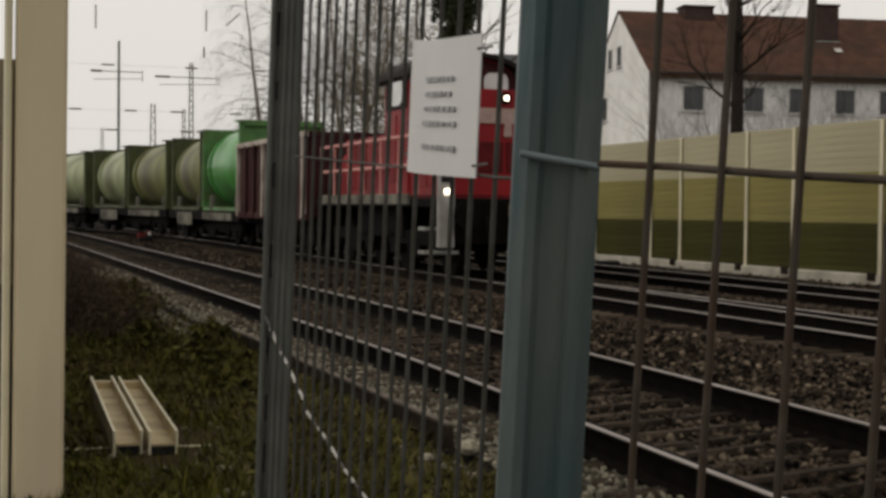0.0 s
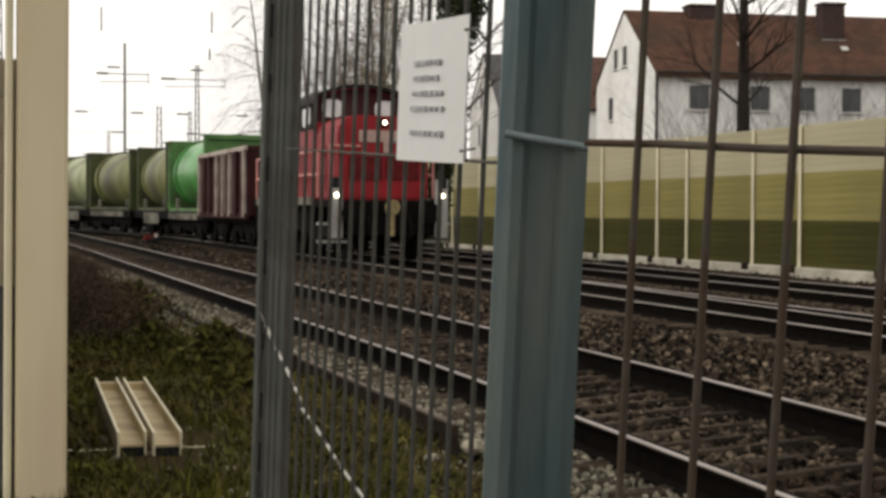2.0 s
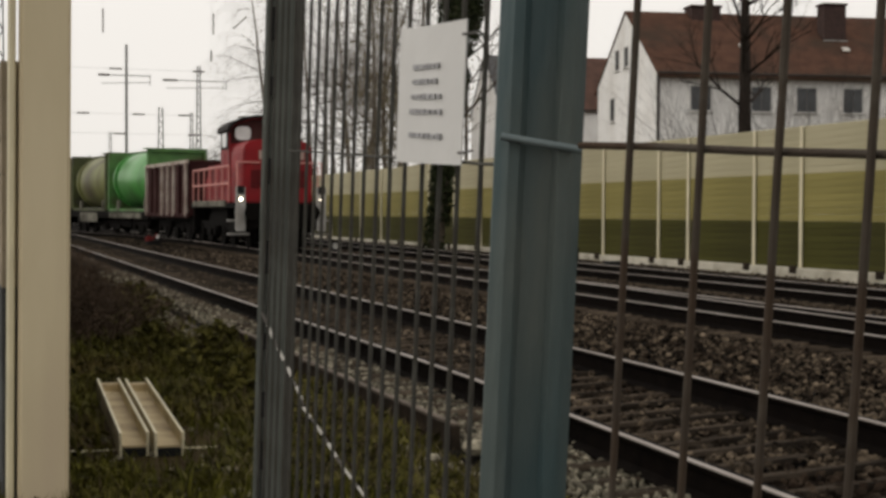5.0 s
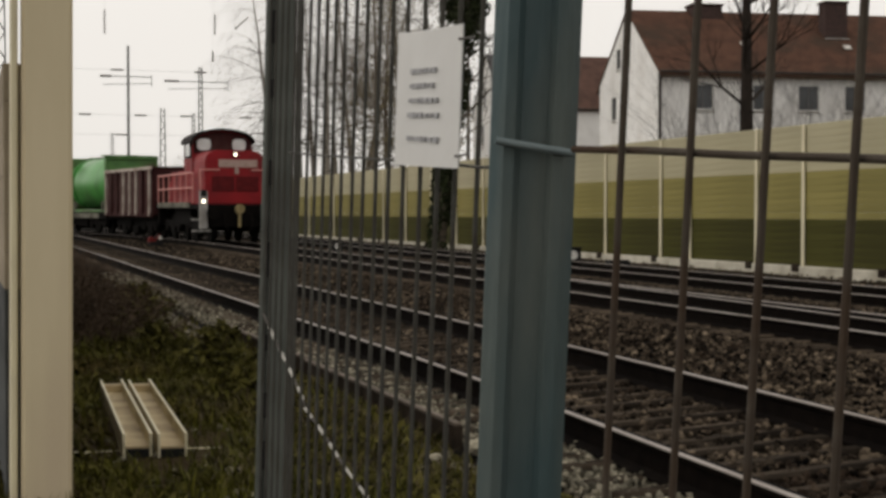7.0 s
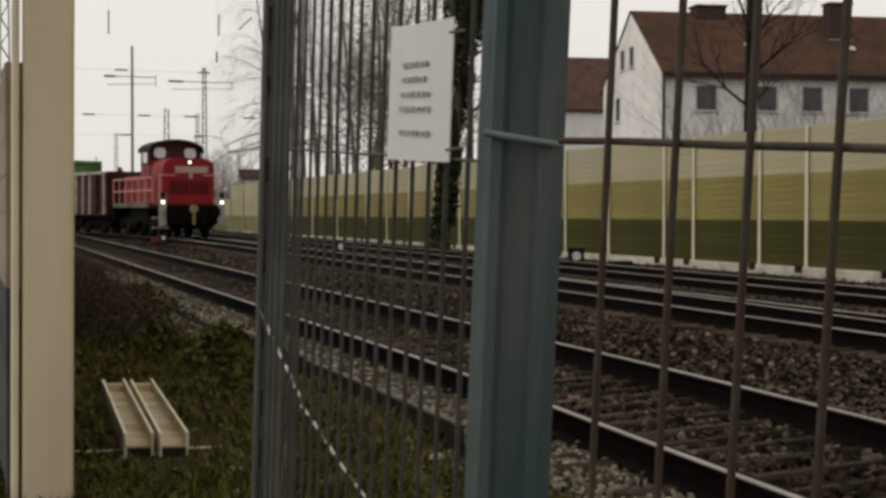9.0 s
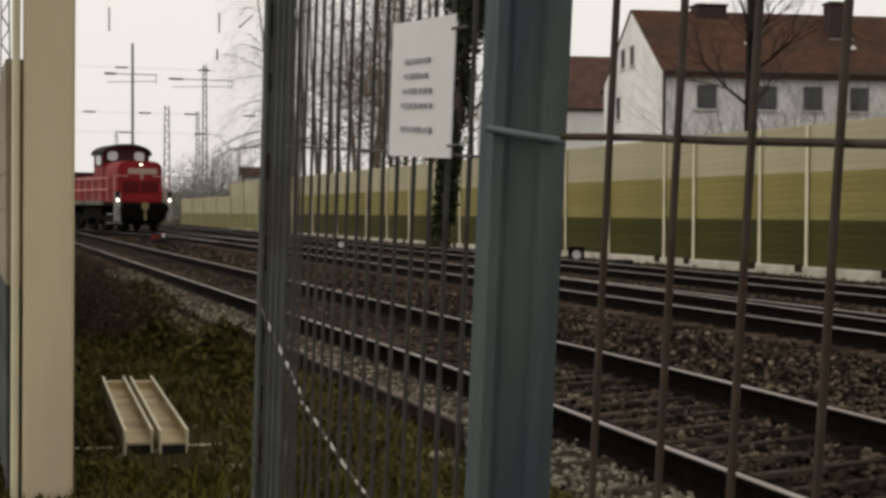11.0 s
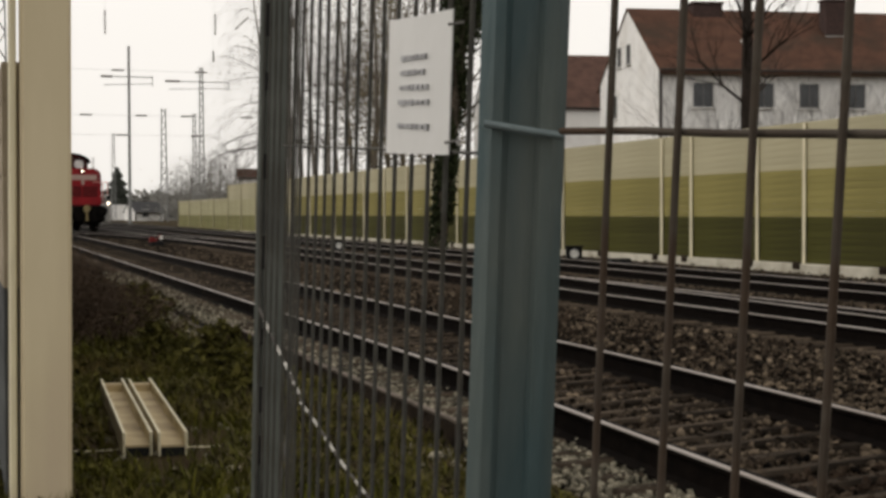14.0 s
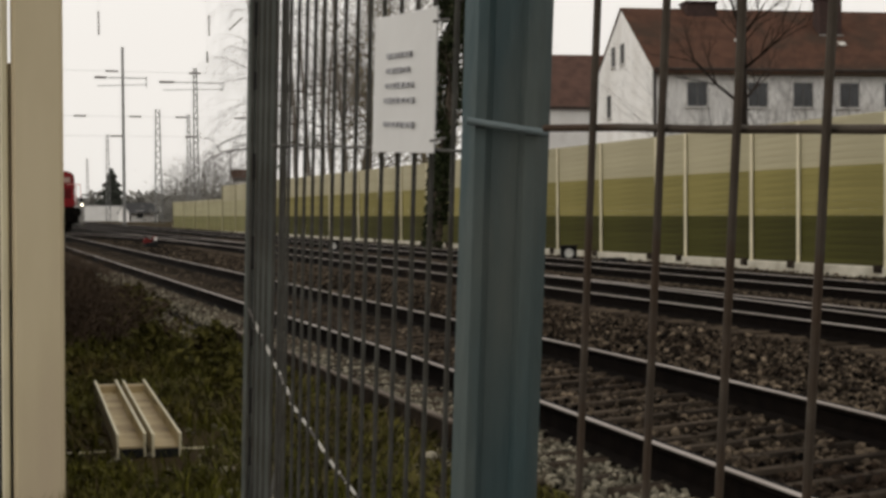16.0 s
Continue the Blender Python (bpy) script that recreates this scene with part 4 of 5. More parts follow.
# ---- signals ----
def dwarf_signal(x, y, s=1.0):
    t = thing("dwarf_signal", "small black dwarf signal with a round white lamp", "railway signal", pose(x, y, gz(y) - 0.22 + float(cross_fall(x)), 0, 0, -14))
    boxes("head", [((0, 0, 0.24), (0.42 * s, 0.18, 0.42 * s)), ((0, -0.12, 0.24 + 0.215 * s), (0.46 * s, 0.2, 0.03))], M_SIGNAL, t, "", 0.01)
    bm = bmesh.new()
    rod(bm, (0, -0.085, 0.26), (0, -0.10, 0.26), 0.12 * s, n=16)
    part("lamp_disc", bm, M_WHITE, t, "round white disc")
    boxes("foot", [((0, 0, 0.02), (0.16, 0.14, 0.1)), ((0, 0, 0.0), (0.4, 0.3, 0.06))], M_SIGNAL, t)
    return t


dwarf_signal(15.53, 34.8, 1.0)
dwarf_signal(11.6, 44.6, 0.8)



# ---- kerb, cord, lever ----
kerb = thing("track_edging", "rusty edging strip between the verge and the ballast", "edging", kind="structure")
for k in range(2):
    y0 = 7.35 + 3.63 * k
    bm = bmesh.new()
    box(bm, (0, 1.8, -0.02), (0.05, 3.6, 0.13))
    seg = part("edging_board", bm, M_KERB, kerb)
    seg.matrix_basis = pose(2.60 + 0.012 * k, y0, gz(y0) - 0.10)
    # lighter strip paints the lit upper face of the dark board
    bm = bmesh.new()
    box(bm, (0.0, 1.8, 0.055), (0.045, 3.6, 0.022))
    bevel(bm, 0.006, 1)
    top = part("edging_cap", bm, M_KERBTOP, kerb)
    top.matrix_basis = pose(2.60 + 0.012 * k, y0, gz(y0) - 0.10)
bm = bmesh.new()
rod(bm, (2.42, 7.5, -0.13), (2.46, 18, -0.10), 0.012, n=6)
tagged(part("cable", bm, M_KERBTOP), "thin cable lying along the edging", "cable")


def cord():
    t = thing("rope", "twisted black and white rope tied to the fence post", "rope", pose(0.013, 0.046, 0))
    pts = [local(*p) for p in ((-0.1238, 2.06, 0.985), (-0.1158, 2.05, 0.948), (-0.1056, 2.03, 0.908), (-0.0960, 2.0, 0.870), (-0.0945, 2.0, 0.856),
                               (-0.0816, 1.98, 0.823), (-0.0668, 1.96, 0.780), (-0.0500, 1.95, 0.738), (-0.0300, 1.94, 0.690))]
    strands = {"white_strand": [], "dark_strand": []}
    k = 0
    for p, q in zip(pts, pts[1:]):
        n = max(1, round((q - p).length / 0.017))
        for i in range(n):
            strands["white_strand" if k % 2 else "dark_strand"].append((p.lerp(q, i / n), p.lerp(q, (i + 1) / n)))
            k += 1
    for nm, m, r in (("white_strand", M_CORDW, 0.0023), ("dark_strand", M_CORDD, 0.0019)):
        for a, b in strands[nm]:
            v, f = tubes([(tuple(a - (b - a) * 0.12), tuple(b + (b - a) * 0.12), r, r * 0.9)], 6)
            mesh_part(nm, v, f, m, t)


def point_lever():
    t = thing("point_lever", "low red and white point lever beside the track", "point lever", pose(6.46, 50.0, gz(50) - 0.13, 0, 0, 15))
    boxes("base", [((0, 0, 0.08), (0.45, 0.25, 0.14))], M_SIGNAL, t, "", 0.02)
    bm = bmesh.new()
    rod(bm, (-0.1, 0, 0.1), (0.16, 0, 0.38), 0.03)
    bmesh.ops.create_cone(bm, cap_ends=True, segments=14, radius1=0.11, radius2=0.11, depth=0.12, matrix=pose(-0.16, 0, 0.2, 90))
    part("weight", bm, M_SIGRED, t, "red counterweight and lever")
    boxes("plate", [((0.14, -0.08, 0.28), (0.09, 0.03, 0.12))], M_WHITE, t, "white plate")


point_lever()
boxes_ob = boxes("track_box", [((0, 0, 0.1), (0.55, 0.35, 0.22))], M_SIGNAL, None, "", 0.03)
boxes_ob.matrix_basis = pose(15.6, 32.2, -0.24)
tagged(boxes_ob, "small dark cable box on the ballast", "cable box")


# ---- fields of small pieces ----
ICO = [(0, -0.53, 0.85), (0, 0.53, 0.85), (0, -0.53, -0.85), (0, 0.53, -0.85), (-0.53, 0.85, 0), (0.53, 0.85, 0),
       (-0.53, -0.85, 0), (0.53, -0.85, 0), (0.85, 0, -0.53), (0.85, 0, 0.53), (-0.85, 0, -0.53), (-0.85, 0, 0.53)]
ICOF = [(1, 11, 0), (1, 4, 11), (1, 5, 4), (1, 9, 5), (1, 0, 9), (0, 11, 6), (11, 4, 10), (4, 5, 3), (5, 9, 8), (9, 0, 7),
        (2, 6, 10), (2, 10, 3), (2, 3, 8), (2, 8, 7), (2, 7, 6), (10, 6, 11), (3, 10, 4), (8, 3, 5), (7, 8, 9), (6, 7, 0)]
RNG = np.random.default_rng(7)


def stuff(name, verts, faces, material, label, category):
    me = bpy.data.meshes.new(name)
    me.from_pydata(verts.tolist(), [], faces.tolist())
    me.materials.append(material)
    return tagged(new(name, me), label, category, kind="stuff")


def stones(name, pos, size, material, label):
    n = len(pos)
    base = np.array(ICO)
    q = RNG.normal(size=(n, 4))
    q /= np.linalg.norm(q, axis=1)[:, None]
    a, b, c, d = q.T
    rot = np.stack([1 - 2 * (c * c + d * d), 2 * (b * c - a * d), 2 * (b * d + a * c), 2 * (b * c + a * d), 1 - 2 * (b * b + d * d), 2 * (c * d - a * b),
                    2 * (b * d - a * c), 2 * (c * d + a * b), 1 - 2 * (b * b + c * c)], 1).reshape(n, 3, 3)
    shape = base[None] * RNG.uniform(0.65, 1.2, (n, 12, 1)) * RNG.uniform(0.55, 1.15, (n, 1, 3))
    v = np.einsum("nij,nkj->nki", rot, shape) * (np.asarray(size) / 2)[:, None, None] + pos[:, None]
    f = np.array(ICOF)[None] + 12 * np.arange(n)[:, None, None]
    return stuff(name, v.reshape(-1, 3), f.reshape(-1, 3), material, label, "ballast")


def scatter(n, x0, x1, y0, y1, power=1.0):
    x = RNG.uniform(x0, x1, n)
    y = y0 + (y1 - y0) * RNG.uniform(0, 1, n) ** power
    return x, y


def ballast():
    sets = []
    for n, x0, x1, y0, y1, lift in ((15000, 2.7, 3.30, 3.5, 30, -0.19), (15000, 3.44, 4.78, 3.5, 28, -0.192), (26000, 4.95, 8.1, 7, 40, -0.185), (5000, 8.3, 9.7, 11, 45, -0.205), (7000, 9.85, 12.6, 13, 50, -0.19), (4000, 14.2, 17.6, 22, 60, -0.2), (9000, 4.95, 8.1, 30, 85, -0.185), (5000, 3.44, 4.78, 26, 60, -0.196), (4000, 9.85, 12.6, 45, 90, -0.19), (5000, 2.6, 7.5, -12, 5.0, -0.195)):
        x, y = scatter(n, x0, x1, y0, y1, 1.6)
        z = SLOPE * y + lift + RNG.uniform(-0.02, 0.028, n) + cross_fall(x)
        if x0 == 4.95:
            z += 0.05 * np.exp(-((x - 6.6) / 1.0) ** 2)
        sets.append(np.stack([x, y, z], 1))
    p = np.concatenate(sets[1:])
    stones("ballast", p, RNG.uniform(0.025, 0.075, len(p)), M_STONE, "brown railway ballast stones between the rails")
    p = sets[0]
    stones("shoulder_gravel", p, RNG.uniform(0.02, 0.058, len(p)), M_PALE, "pale grey gravel on the ballast shoulder")
    x, y = scatter(1500, -0.3, 2.55, 4.5, 22, 1.2)
    x = np.where(y > 11, 1.5 + x * 0.42, x)
    x2, y2 = scatter(7000, 1.85, 2.58, 12, 32, 1.0)
    x3, y3 = scatter(1600, 0.9, 2.56, 4.6, 9.5, 1.0)
    x3 = 2.56 - (2.56 - x3) ** 1.6 / 1.66 ** 0.6
    x3 = np.where((x3 < 1.45) & (y3 > 7.3), 2.3, x3)
    x, y = np.concatenate([x, x2, x3]), np.concatenate([y, y2, y3])
    p = np.stack([x, y, np.array([ground_height(a, b) for a, b in zip(x, y)])], 1)
    stones("verge_stones", p, RNG.uniform(0.015, 0.055, len(p)), M_PALE, "scattered pale stones in the grass verge")


ballast()


def blades(name, x, y, h, w, lean, material, label, category="grass"):
    """Two-part tapering blades."""
    n = len(x)
    z = np.array([ground_height(a, b) for a, b in zip(x, y)]) - 0.01
    a = RNG.uniform(0, math.tau, n)
    side = np.stack([np.cos(a), np.sin(a), 0 * a], 1) * w[:, None] / 2
    out = np.stack([-np.sin(a), np.cos(a), 0 * a], 1) * (lean * h)[:, None]
    p = np.stack([x, y, z], 1)
    up = np.zeros((n, 3))
    up[:, 2] = h
    v = np.stack([p - side, p + side, p + up * 0.6 + out * 0.35 - side * 0.7, p + up * 0.6 + out * 0.35 + side * 0.7, p + up + out], 1)
    f = np.array([[0, 1, 3], [0, 3, 2], [2, 3, 4]])[None] + 5 * np.arange(n)[:, None, None]
    return stuff(name, v.reshape(-1, 3), f.reshape(-1, 3), material, label, category)


def clumpy(n, x0, x1, y0, y1, cut=0.0, power=1.4):
    x, y = scatter(n, x0, x1, y0, y1, power)
    keep = np.array([noise.noise((a * 1.3, b * 0.8, 5)) > cut + RNG.uniform(-0.3, 0.3) for a, b in zip(x, y)])
    keep &= ~((x > 0.78 + 0.045 * (y - 7.5)) & (x < 1.14 + 0.045 * (y - 7.5)) & (y > 7.36) & (y < 10.7))     # nothing grows through the beams
    far = (y - 14.5) / 3.0 + np.maximum(0, x - 1.85) * 2.2 * (y > 11.5)      # the growth thins out along the gravel and up the bank
    keep &= RNG.uniform(0, 1, len(x)) > np.clip(far, 0, 0.93)
    keep &= ~((np.abs(y - 7.72) < 0.1) & (x > 0.3) & (x < 1.9) & (RNG.uniform(0, 1, len(x)) < 0.75))
    keep &= ~((x < 1.25) & (y > 7.15) & (y < 9.2) & (RNG.uniform(0, 1, len(x)) < 0.62))      # sparser growth bares the dark earth round the beams
    return x[keep], y[keep]


x, y = clumpy(95000, -0.6, 2.5, 4.5, 26, -0.32)
blades("grass", x, y, RNG.uniform(0.03, 0.14, len(x)), RNG.uniform(0.006, 0.014, len(x)), RNG.uniform(0.2, 0.9, len(x)), M_GRASS, "patchy green grass on the verge")
x, y = scatter(9000, -3.0, 2.4, -8.0, 4.6)
blades("grass", x, y, RNG.uniform(0.03, 0.12, len(x)), RNG.uniform(0.008, 0.016, len(x)), RNG.uniform(0.2, 0.9, len(x)), M_GRASS, "thin green grass about the fence foot")
x, y = clumpy(22000, -0.4, 2.6, 5.0, 30, 0.0)
blades("dry_grass", x, y, RNG.uniform(0.05, 0.20, len(x)), RNG.uniform(0.003, 0.007, len(x)), RNG.uniform(0.4, 1.3, len(x)), M_TWIG, "brown dry grass stalks on the verge")


def leaves(name, pos, size, material, label, category, parent=None):
    n = len(pos)
    a = RNG.normal(size=(n, 3))
    a /= np.linalg.norm(a, axis=1)[:, None]
    b = np.cross(a, RNG.normal(size=(n, 3)))
    b /= np.linalg.norm(b, axis=1)[:, None]
    s = np.asarray(size)[:, None]
    c = np.cross(a, b)
    v = np.stack([pos - a * s, pos + b * s * 0.5 + c * s * 0.15, pos + a * s, pos - b * s * 0.5 + c * s * 0.15], 1)
    f = np.array([[0, 1, 2], [0, 2, 3]])[None] + 4 * np.arange(n)[:, None, None]
    me = bpy.data.meshes.new(name)
    me.from_pydata(v.reshape(-1, 3).tolist(), [], f.reshape(-1, 3).tolist())
    me.materials.append(material)
    ob = new(name, me)
    ob.parent = parent
    return tagged(ob, label, category, kind="" if parent else "stuff")


x, y = clumpy(34000, -0.3, 2.55, 5.5, 26, -0.08)
z = np.array([ground_height(a, b) for a, b in zip(x, y)]) + RNG.uniform(0.0, 0.09, len(x))
leaves("weeds", np.stack([x, y, z], 1), RNG.uniform(0.015, 0.05, len(x)), M_LEAF, "low broad-leaved weeds on the verge", "weeds")


# ---- branching plants ----
def tubes(segs, sides=3):
    """Joined thin tapered tubes for (p, q, r0, r1)."""
    p = np.array([s[0] for s in segs])
    q = np.array([s[1] for s in segs])
    r0 = np.array([s[2] for s in segs])
    r1 = np.array([s[3] for s in segs])
    d = q - p
    d /= np.maximum(np.linalg.norm(d, axis=1), 1e-9)[:, None]
    ref = np.where(np.abs(d[:, 2:3]) > 0.9, np.array([[1.0, 0, 0]]), np.array([[0, 0, 1.0]]))
    a = np.cross(d, ref)
    a /= np.linalg.norm(a, axis=1)[:, None]
    b = np.cross(d, a)
    rings = []
    for base, r in ((p, r0), (q, r1)):
        for k in range(sides):
            t = math.tau * k / sides
            rings.append(base + (a * math.cos(t) + b * math.sin(t)) * r[:, None])
    v = np.stack(rings, 1)
    f = []
    for k in range(sides):
        m = (k + 1) % sides
        f += [[k, m, sides + m], [k, sides + m, sides + k]]
    fs = np.array(f)[None] + 2 * sides * np.arange(len(p))[:, None, None]
    return v.reshape(-1, 3), fs.reshape(-1, 3)


def grow(segs, p, d, length, r, depth, rnd, spread=0.55, droop=0.0, kids=3, bits=4, shrink=0.62):
    """A limb of short bent bits that carries smaller limbs."""
    step = length / bits
    for i in range(bits):
        d = (d + Vector((rnd.uniform(-1, 1), rnd.uniform(-1, 1), rnd.uniform(-0.6, 0.9))) * 0.13 + Vector((0, 0, -droop))).normalized()
        q = p + d * step
        r1 = r * (1 - 0.55 * (i + 1) / bits) if depth else r * 0.6
        segs.append((tuple(p), tuple(q), r * (1 - 0.55 * i / bits), r1))
        if depth and i > 0:
            for k in range(kids if i == bits - 1 else max(1, kids - 1)):
                side = Vector((rnd.uniform(-1, 1), rnd.uniform(-1, 1), rnd.uniform(-0.3, 0.7))).normalized()
                grow(segs, q, (d * (1 - spread) + side * spread).normalized(), length * shrink * rnd.uniform(0.7, 1.1), r1 * 0.62, depth - 1, rnd, spread, droop * 1.6 + (0.02 if droop else 0), kids, max(3, bits - 1), shrink)
        p = q


def mesh_part(name, v, f, material, parent, label=""):
    me = bpy.data.meshes.new(name)
    me.from_pydata(v.tolist(), [], f.tolist())
    me.materials.append(material)
    ob = new(name, me)
    ob.parent = parent
    return tagged(ob, label)


def bare_tree(place, h, r, seed, label, bark=None, droop=0.0, kids=3, depth=3, first=0.25, spread=0.5, limb=0.42, lean=(0, 0), sway=0.05):
    rnd = random.Random(seed)
    t = thing("tree", label, "tree", Matrix.Translation(place))
    trunk, crown = [], []
    p, d, n = Vector((0, 0, -0.3)), Vector((lean[0], lean[1], 1)).normalized(), 12
    for i in range(n):
        d = (d + Vector((rnd.uniform(-1, 1), rnd.uniform(-1, 1), 0)) * sway).normalized()
        q = p + d * (h / n)
        ra, rb = r * (1 - 0.85 * i / n), r * (1 - 0.85 * (i + 1) / n)
        trunk.append((tuple(p), tuple(q), ra, rb))
        if (i + 1) / n > first:
            for k in range(rnd.choice((1, 2, 2))):
                a = rnd.uniform(0, math.tau)
                side = Vector((math.cos(a), math.sin(a), rnd.uniform(0.3, 0.9))).normalized()
                grow(crown, q, side, h * limb * (1.05 - 0.75 * i / n), rb * 0.34, depth - 1, rnd, spread, droop, kids)
        p = q
    v, f = tubes(trunk, 8)
    mesh_part("trunk", v, f, bark or M_BARK, t)
    v, f = tubes(crown, 3)
    mesh_part("crown", v, f, M_TWIG if droop else bark or M_BARK, t, "bare branches and twigs")
    return t


cord()
x, y = clumpy(9000, 1.1, 2.55, 4.6, 10.5, -0.1)
blades("straw", x, y, RNG.uniform(0.04, 0.13, len(x)), RNG.uniform(0.004, 0.008, len(x)), RNG.uniform(0.6, 1.6, len(x)), M_STRAW, "pale dry straw in the grass by the gravel")
# weeping birch and the row of bare trees behind the barrier
for px, dist, h, seed in ((-0.119, 104, 17.5, 3), (-0.110, 108, 19.0, 11), (-0.100, 112, 19.0, 4), (-0.083, 100, 18.0, 5), (-0.066, 108, 19.0, 6), (-0.092, 118, 20.0, 12), (-0.075, 120, 20.0, 13)):
    p = local(px, dist)
    bare_tree(p, h, 0.24, seed, "bare birch with drooping twigs behind the barrier", M_BIRCH, 0.2 if px < -0.105 else 0.12, 3, 4, 0.3, 0.5, 0.31 if px < -0.105 else 0.36)
for px, dist, h, seed in ((-0.050, 104, 19.0, 7), (-0.038, 122, 21.0, 14), (-0.058, 124, 21.0, 15), (-0.026, 116, 20.0, 8), (-0.008, 96, 18.0, 9)):
    p = local(px, dist)
    tr = bare_tree(p, h, 0.28, seed, "tall broadleaf tree with a few withered leaves behind the barrier", M_BARKPALE, 0.0, 3, 4, 0.2, 0.5, 0.36)
    n = 3000
    zc, ac = RNG.uniform(0.25, 1.0, 26) * h, RNG.uniform(0, math.tau, 26)
    hub = np.stack([np.cos(ac), np.sin(ac), 0 * ac], 1) * (h * 0.13 * RNG.uniform(0.2, 1, 26))[:, None]
    hub[:, 2] = zc
    pos = hub[RNG.integers(0, 26, n)] + RNG.normal(0, 0.75, (n, 3))
    leaves("foliage", pos, RNG.uniform(0.06, 0.15, n), M_DRYLEAF, "sparse withered brown leaves", "", tr)
bare_tree(local(0.2135, 66), 19.0, 0.42, 21, "bare dark tree with low spreading limbs before the white house", M_BARKDARK, 0.0, 3, 4, 0.26, 0.38, 0.19, sway=0.01)


def shrub(place, h, seed, label, n=7, material=None):
    rnd = random.Random(seed)
    t = thing("shrub", label, "shrub", Matrix.Translation(place))
    segs = []
    for k in range(n):
        a = rnd.uniform(0, math.tau)
        d = Vector((math.cos(a) * 0.3, math.sin(a) * 0.3, 1)).normalized()
        grow(segs, Vector((math.cos(a) * 0.15, math.sin(a) * 0.15, -0.05)), d, h * rnd.uniform(0.6, 0.9), (0.006 if h < 1 else 0.0032) * h, 2, rnd, 0.45, 0.0, 3, 4, 0.55)
    v, f = tubes(segs, 3)
    mesh_part("crown", v, f, material or M_BARK, t)
    return t


for k, (px, dist, h) in enumerate(((0.181, 66, 7.6), (0.199, 67, 7.0), (0.229, 66, 7.2), (0.247, 70, 7.6), (0.263, 68, 7.0), (0.280, 70, 7.4), (0.300, 68, 7.2))):
    shrub(local(px, dist, -0.2), h, 40 + k, "bare dark shrub before the white house", 9, M_BARKDARK)
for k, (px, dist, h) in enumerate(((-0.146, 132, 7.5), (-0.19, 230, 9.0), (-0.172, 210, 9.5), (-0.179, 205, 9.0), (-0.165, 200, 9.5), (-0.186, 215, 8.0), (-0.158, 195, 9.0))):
    bare_tree(local(px, dist, -0.2), h, 0.2, 60 + k, "small bare tree in the distance", M_HAZEWOOD, 0.0, 3, 4, 0.1, 0.55, 0.45)


# dead brambles along the foot of the near barrier
def brambles():
    rnd = random.Random(12)
    segs = []
    for k in range(1300):
        y = rnd.uniform(12.5, 36)
        x = min(1.9, rnd.gauss(1.05, 0.42))
        d = Vector((rnd.uniform(-0.8, 0.8), rnd.uniform(-0.8, 0.8), 1)).normalized()
        grow(segs, Vector((x, y, ground_height(x, y))), d, rnd.uniform(0.25, 0.65), 0.008, 1, rnd, 0.6, 0.10, 3, 4, 0.6)
    v, f = tubes(segs, 3)
    stuff("brambles", v, f, M_TWIG, "brown dead brambles on the bank beside the barrier", "brambles")


brambles()
x = np.minimum(1.9, RNG.normal(1.05, 0.42, 16000))
y = RNG.uniform(13, 36, 16000)
z = np.array([ground_height(a, b) for a, b in zip(x, y)]) + RNG.uniform(0, 0.42, 16000)
leaves("dead_leaves", np.stack([x, y, z], 1), RNG.uniform(0.015, 0.045, 16000), M_TWIG, "withered brown leaves in the brambles", "leaves")
bm = bmesh.new()
for k in range(14):
    a0, a1 = 0.3 * k - 1.2, 0.3 * (k + 1) - 1.2
    rod(bm, (0.25 * math.cos(a0), 0, 0.3 + 0.3 * math.sin(a0)), (0.25 * math.cos(a1), 0, 0.3 + 0.3 * math.sin(a1)), 0.012, n=6)
hoop = part("hose_loop", bm, M_GREY)
hoop.matrix_basis = pose(0.62, 12.2, -0.1, 0, 0, 10)
tagged(hoop, "grey loop of hose in the dead brambles", "hose")


# ivy-covered tree before the barrier
def ivy_tree():
    p = Vector((14.8, 44.0, gz(44) - 0.2))
    t = bare_tree(p, 13.0, 0.26, 33, "ivy-covered tree standing before the noise barrier", M_BARK, 0.0, 3, 3, 0.3, 0.5, 0.22, (0.095, -0.032), 0.02)
    n = 16000
    z = RNG.uniform(0, 1, n) ** 0.8 * 12.5
    rad = (0.36 + 0.30 * np.clip((z - 3.3) / 5, 0, 1)) * RNG.uniform(0.4, 1.15, n)
    a = RNG.uniform(0, math.tau, n)
    keep = np.array([noise.noise((math.cos(t0) * 1.2, math.sin(t0) * 1.2, z0 * 0.9)) > -0.1 - 0.3 * (z0 < 3) for t0, z0 in zip(a, z)])
    pos = np.stack([rad * np.cos(a) + 0.095 * z, rad * np.sin(a) - 0.032 * z, z], 1)[keep]
    leaves("ivy", pos, RNG.uniform(0.05, 0.13, len(pos)), M_IVY, "dark ivy leaves", "", t)


ivy_tree()


def pine(place, h, seed, label, wide, low=0.12, needles=None):
    rnd = np.random.default_rng(seed)
    t = thing("conifer", label, "tree", Matrix.Translation(place))
    v, f = tubes([((0, 0, -0.3), (0, 0, h), 0.22, 0.03)], 8)
    mesh_part("trunk", v, f, M_BARK, t)
    n = 7000
    z = h * (low + (1 - low) * rnd.uniform(0, 1, n) ** 0.9)
    tier = 0.75 + 0.25 * np.sin(z * 7 / h * math.tau)
    rr = wide * (1.05 - z / h) * tier * rnd.uniform(0.3, 1.0, n)
    a = rnd.uniform(0, math.tau, n)
    leaves("needles", np.stack([rr * np.cos(a), rr * np.sin(a), z - rr * 0.25], 1), rnd.uniform(0.12, 0.3, n), needles or M_PINE, "", "", t)


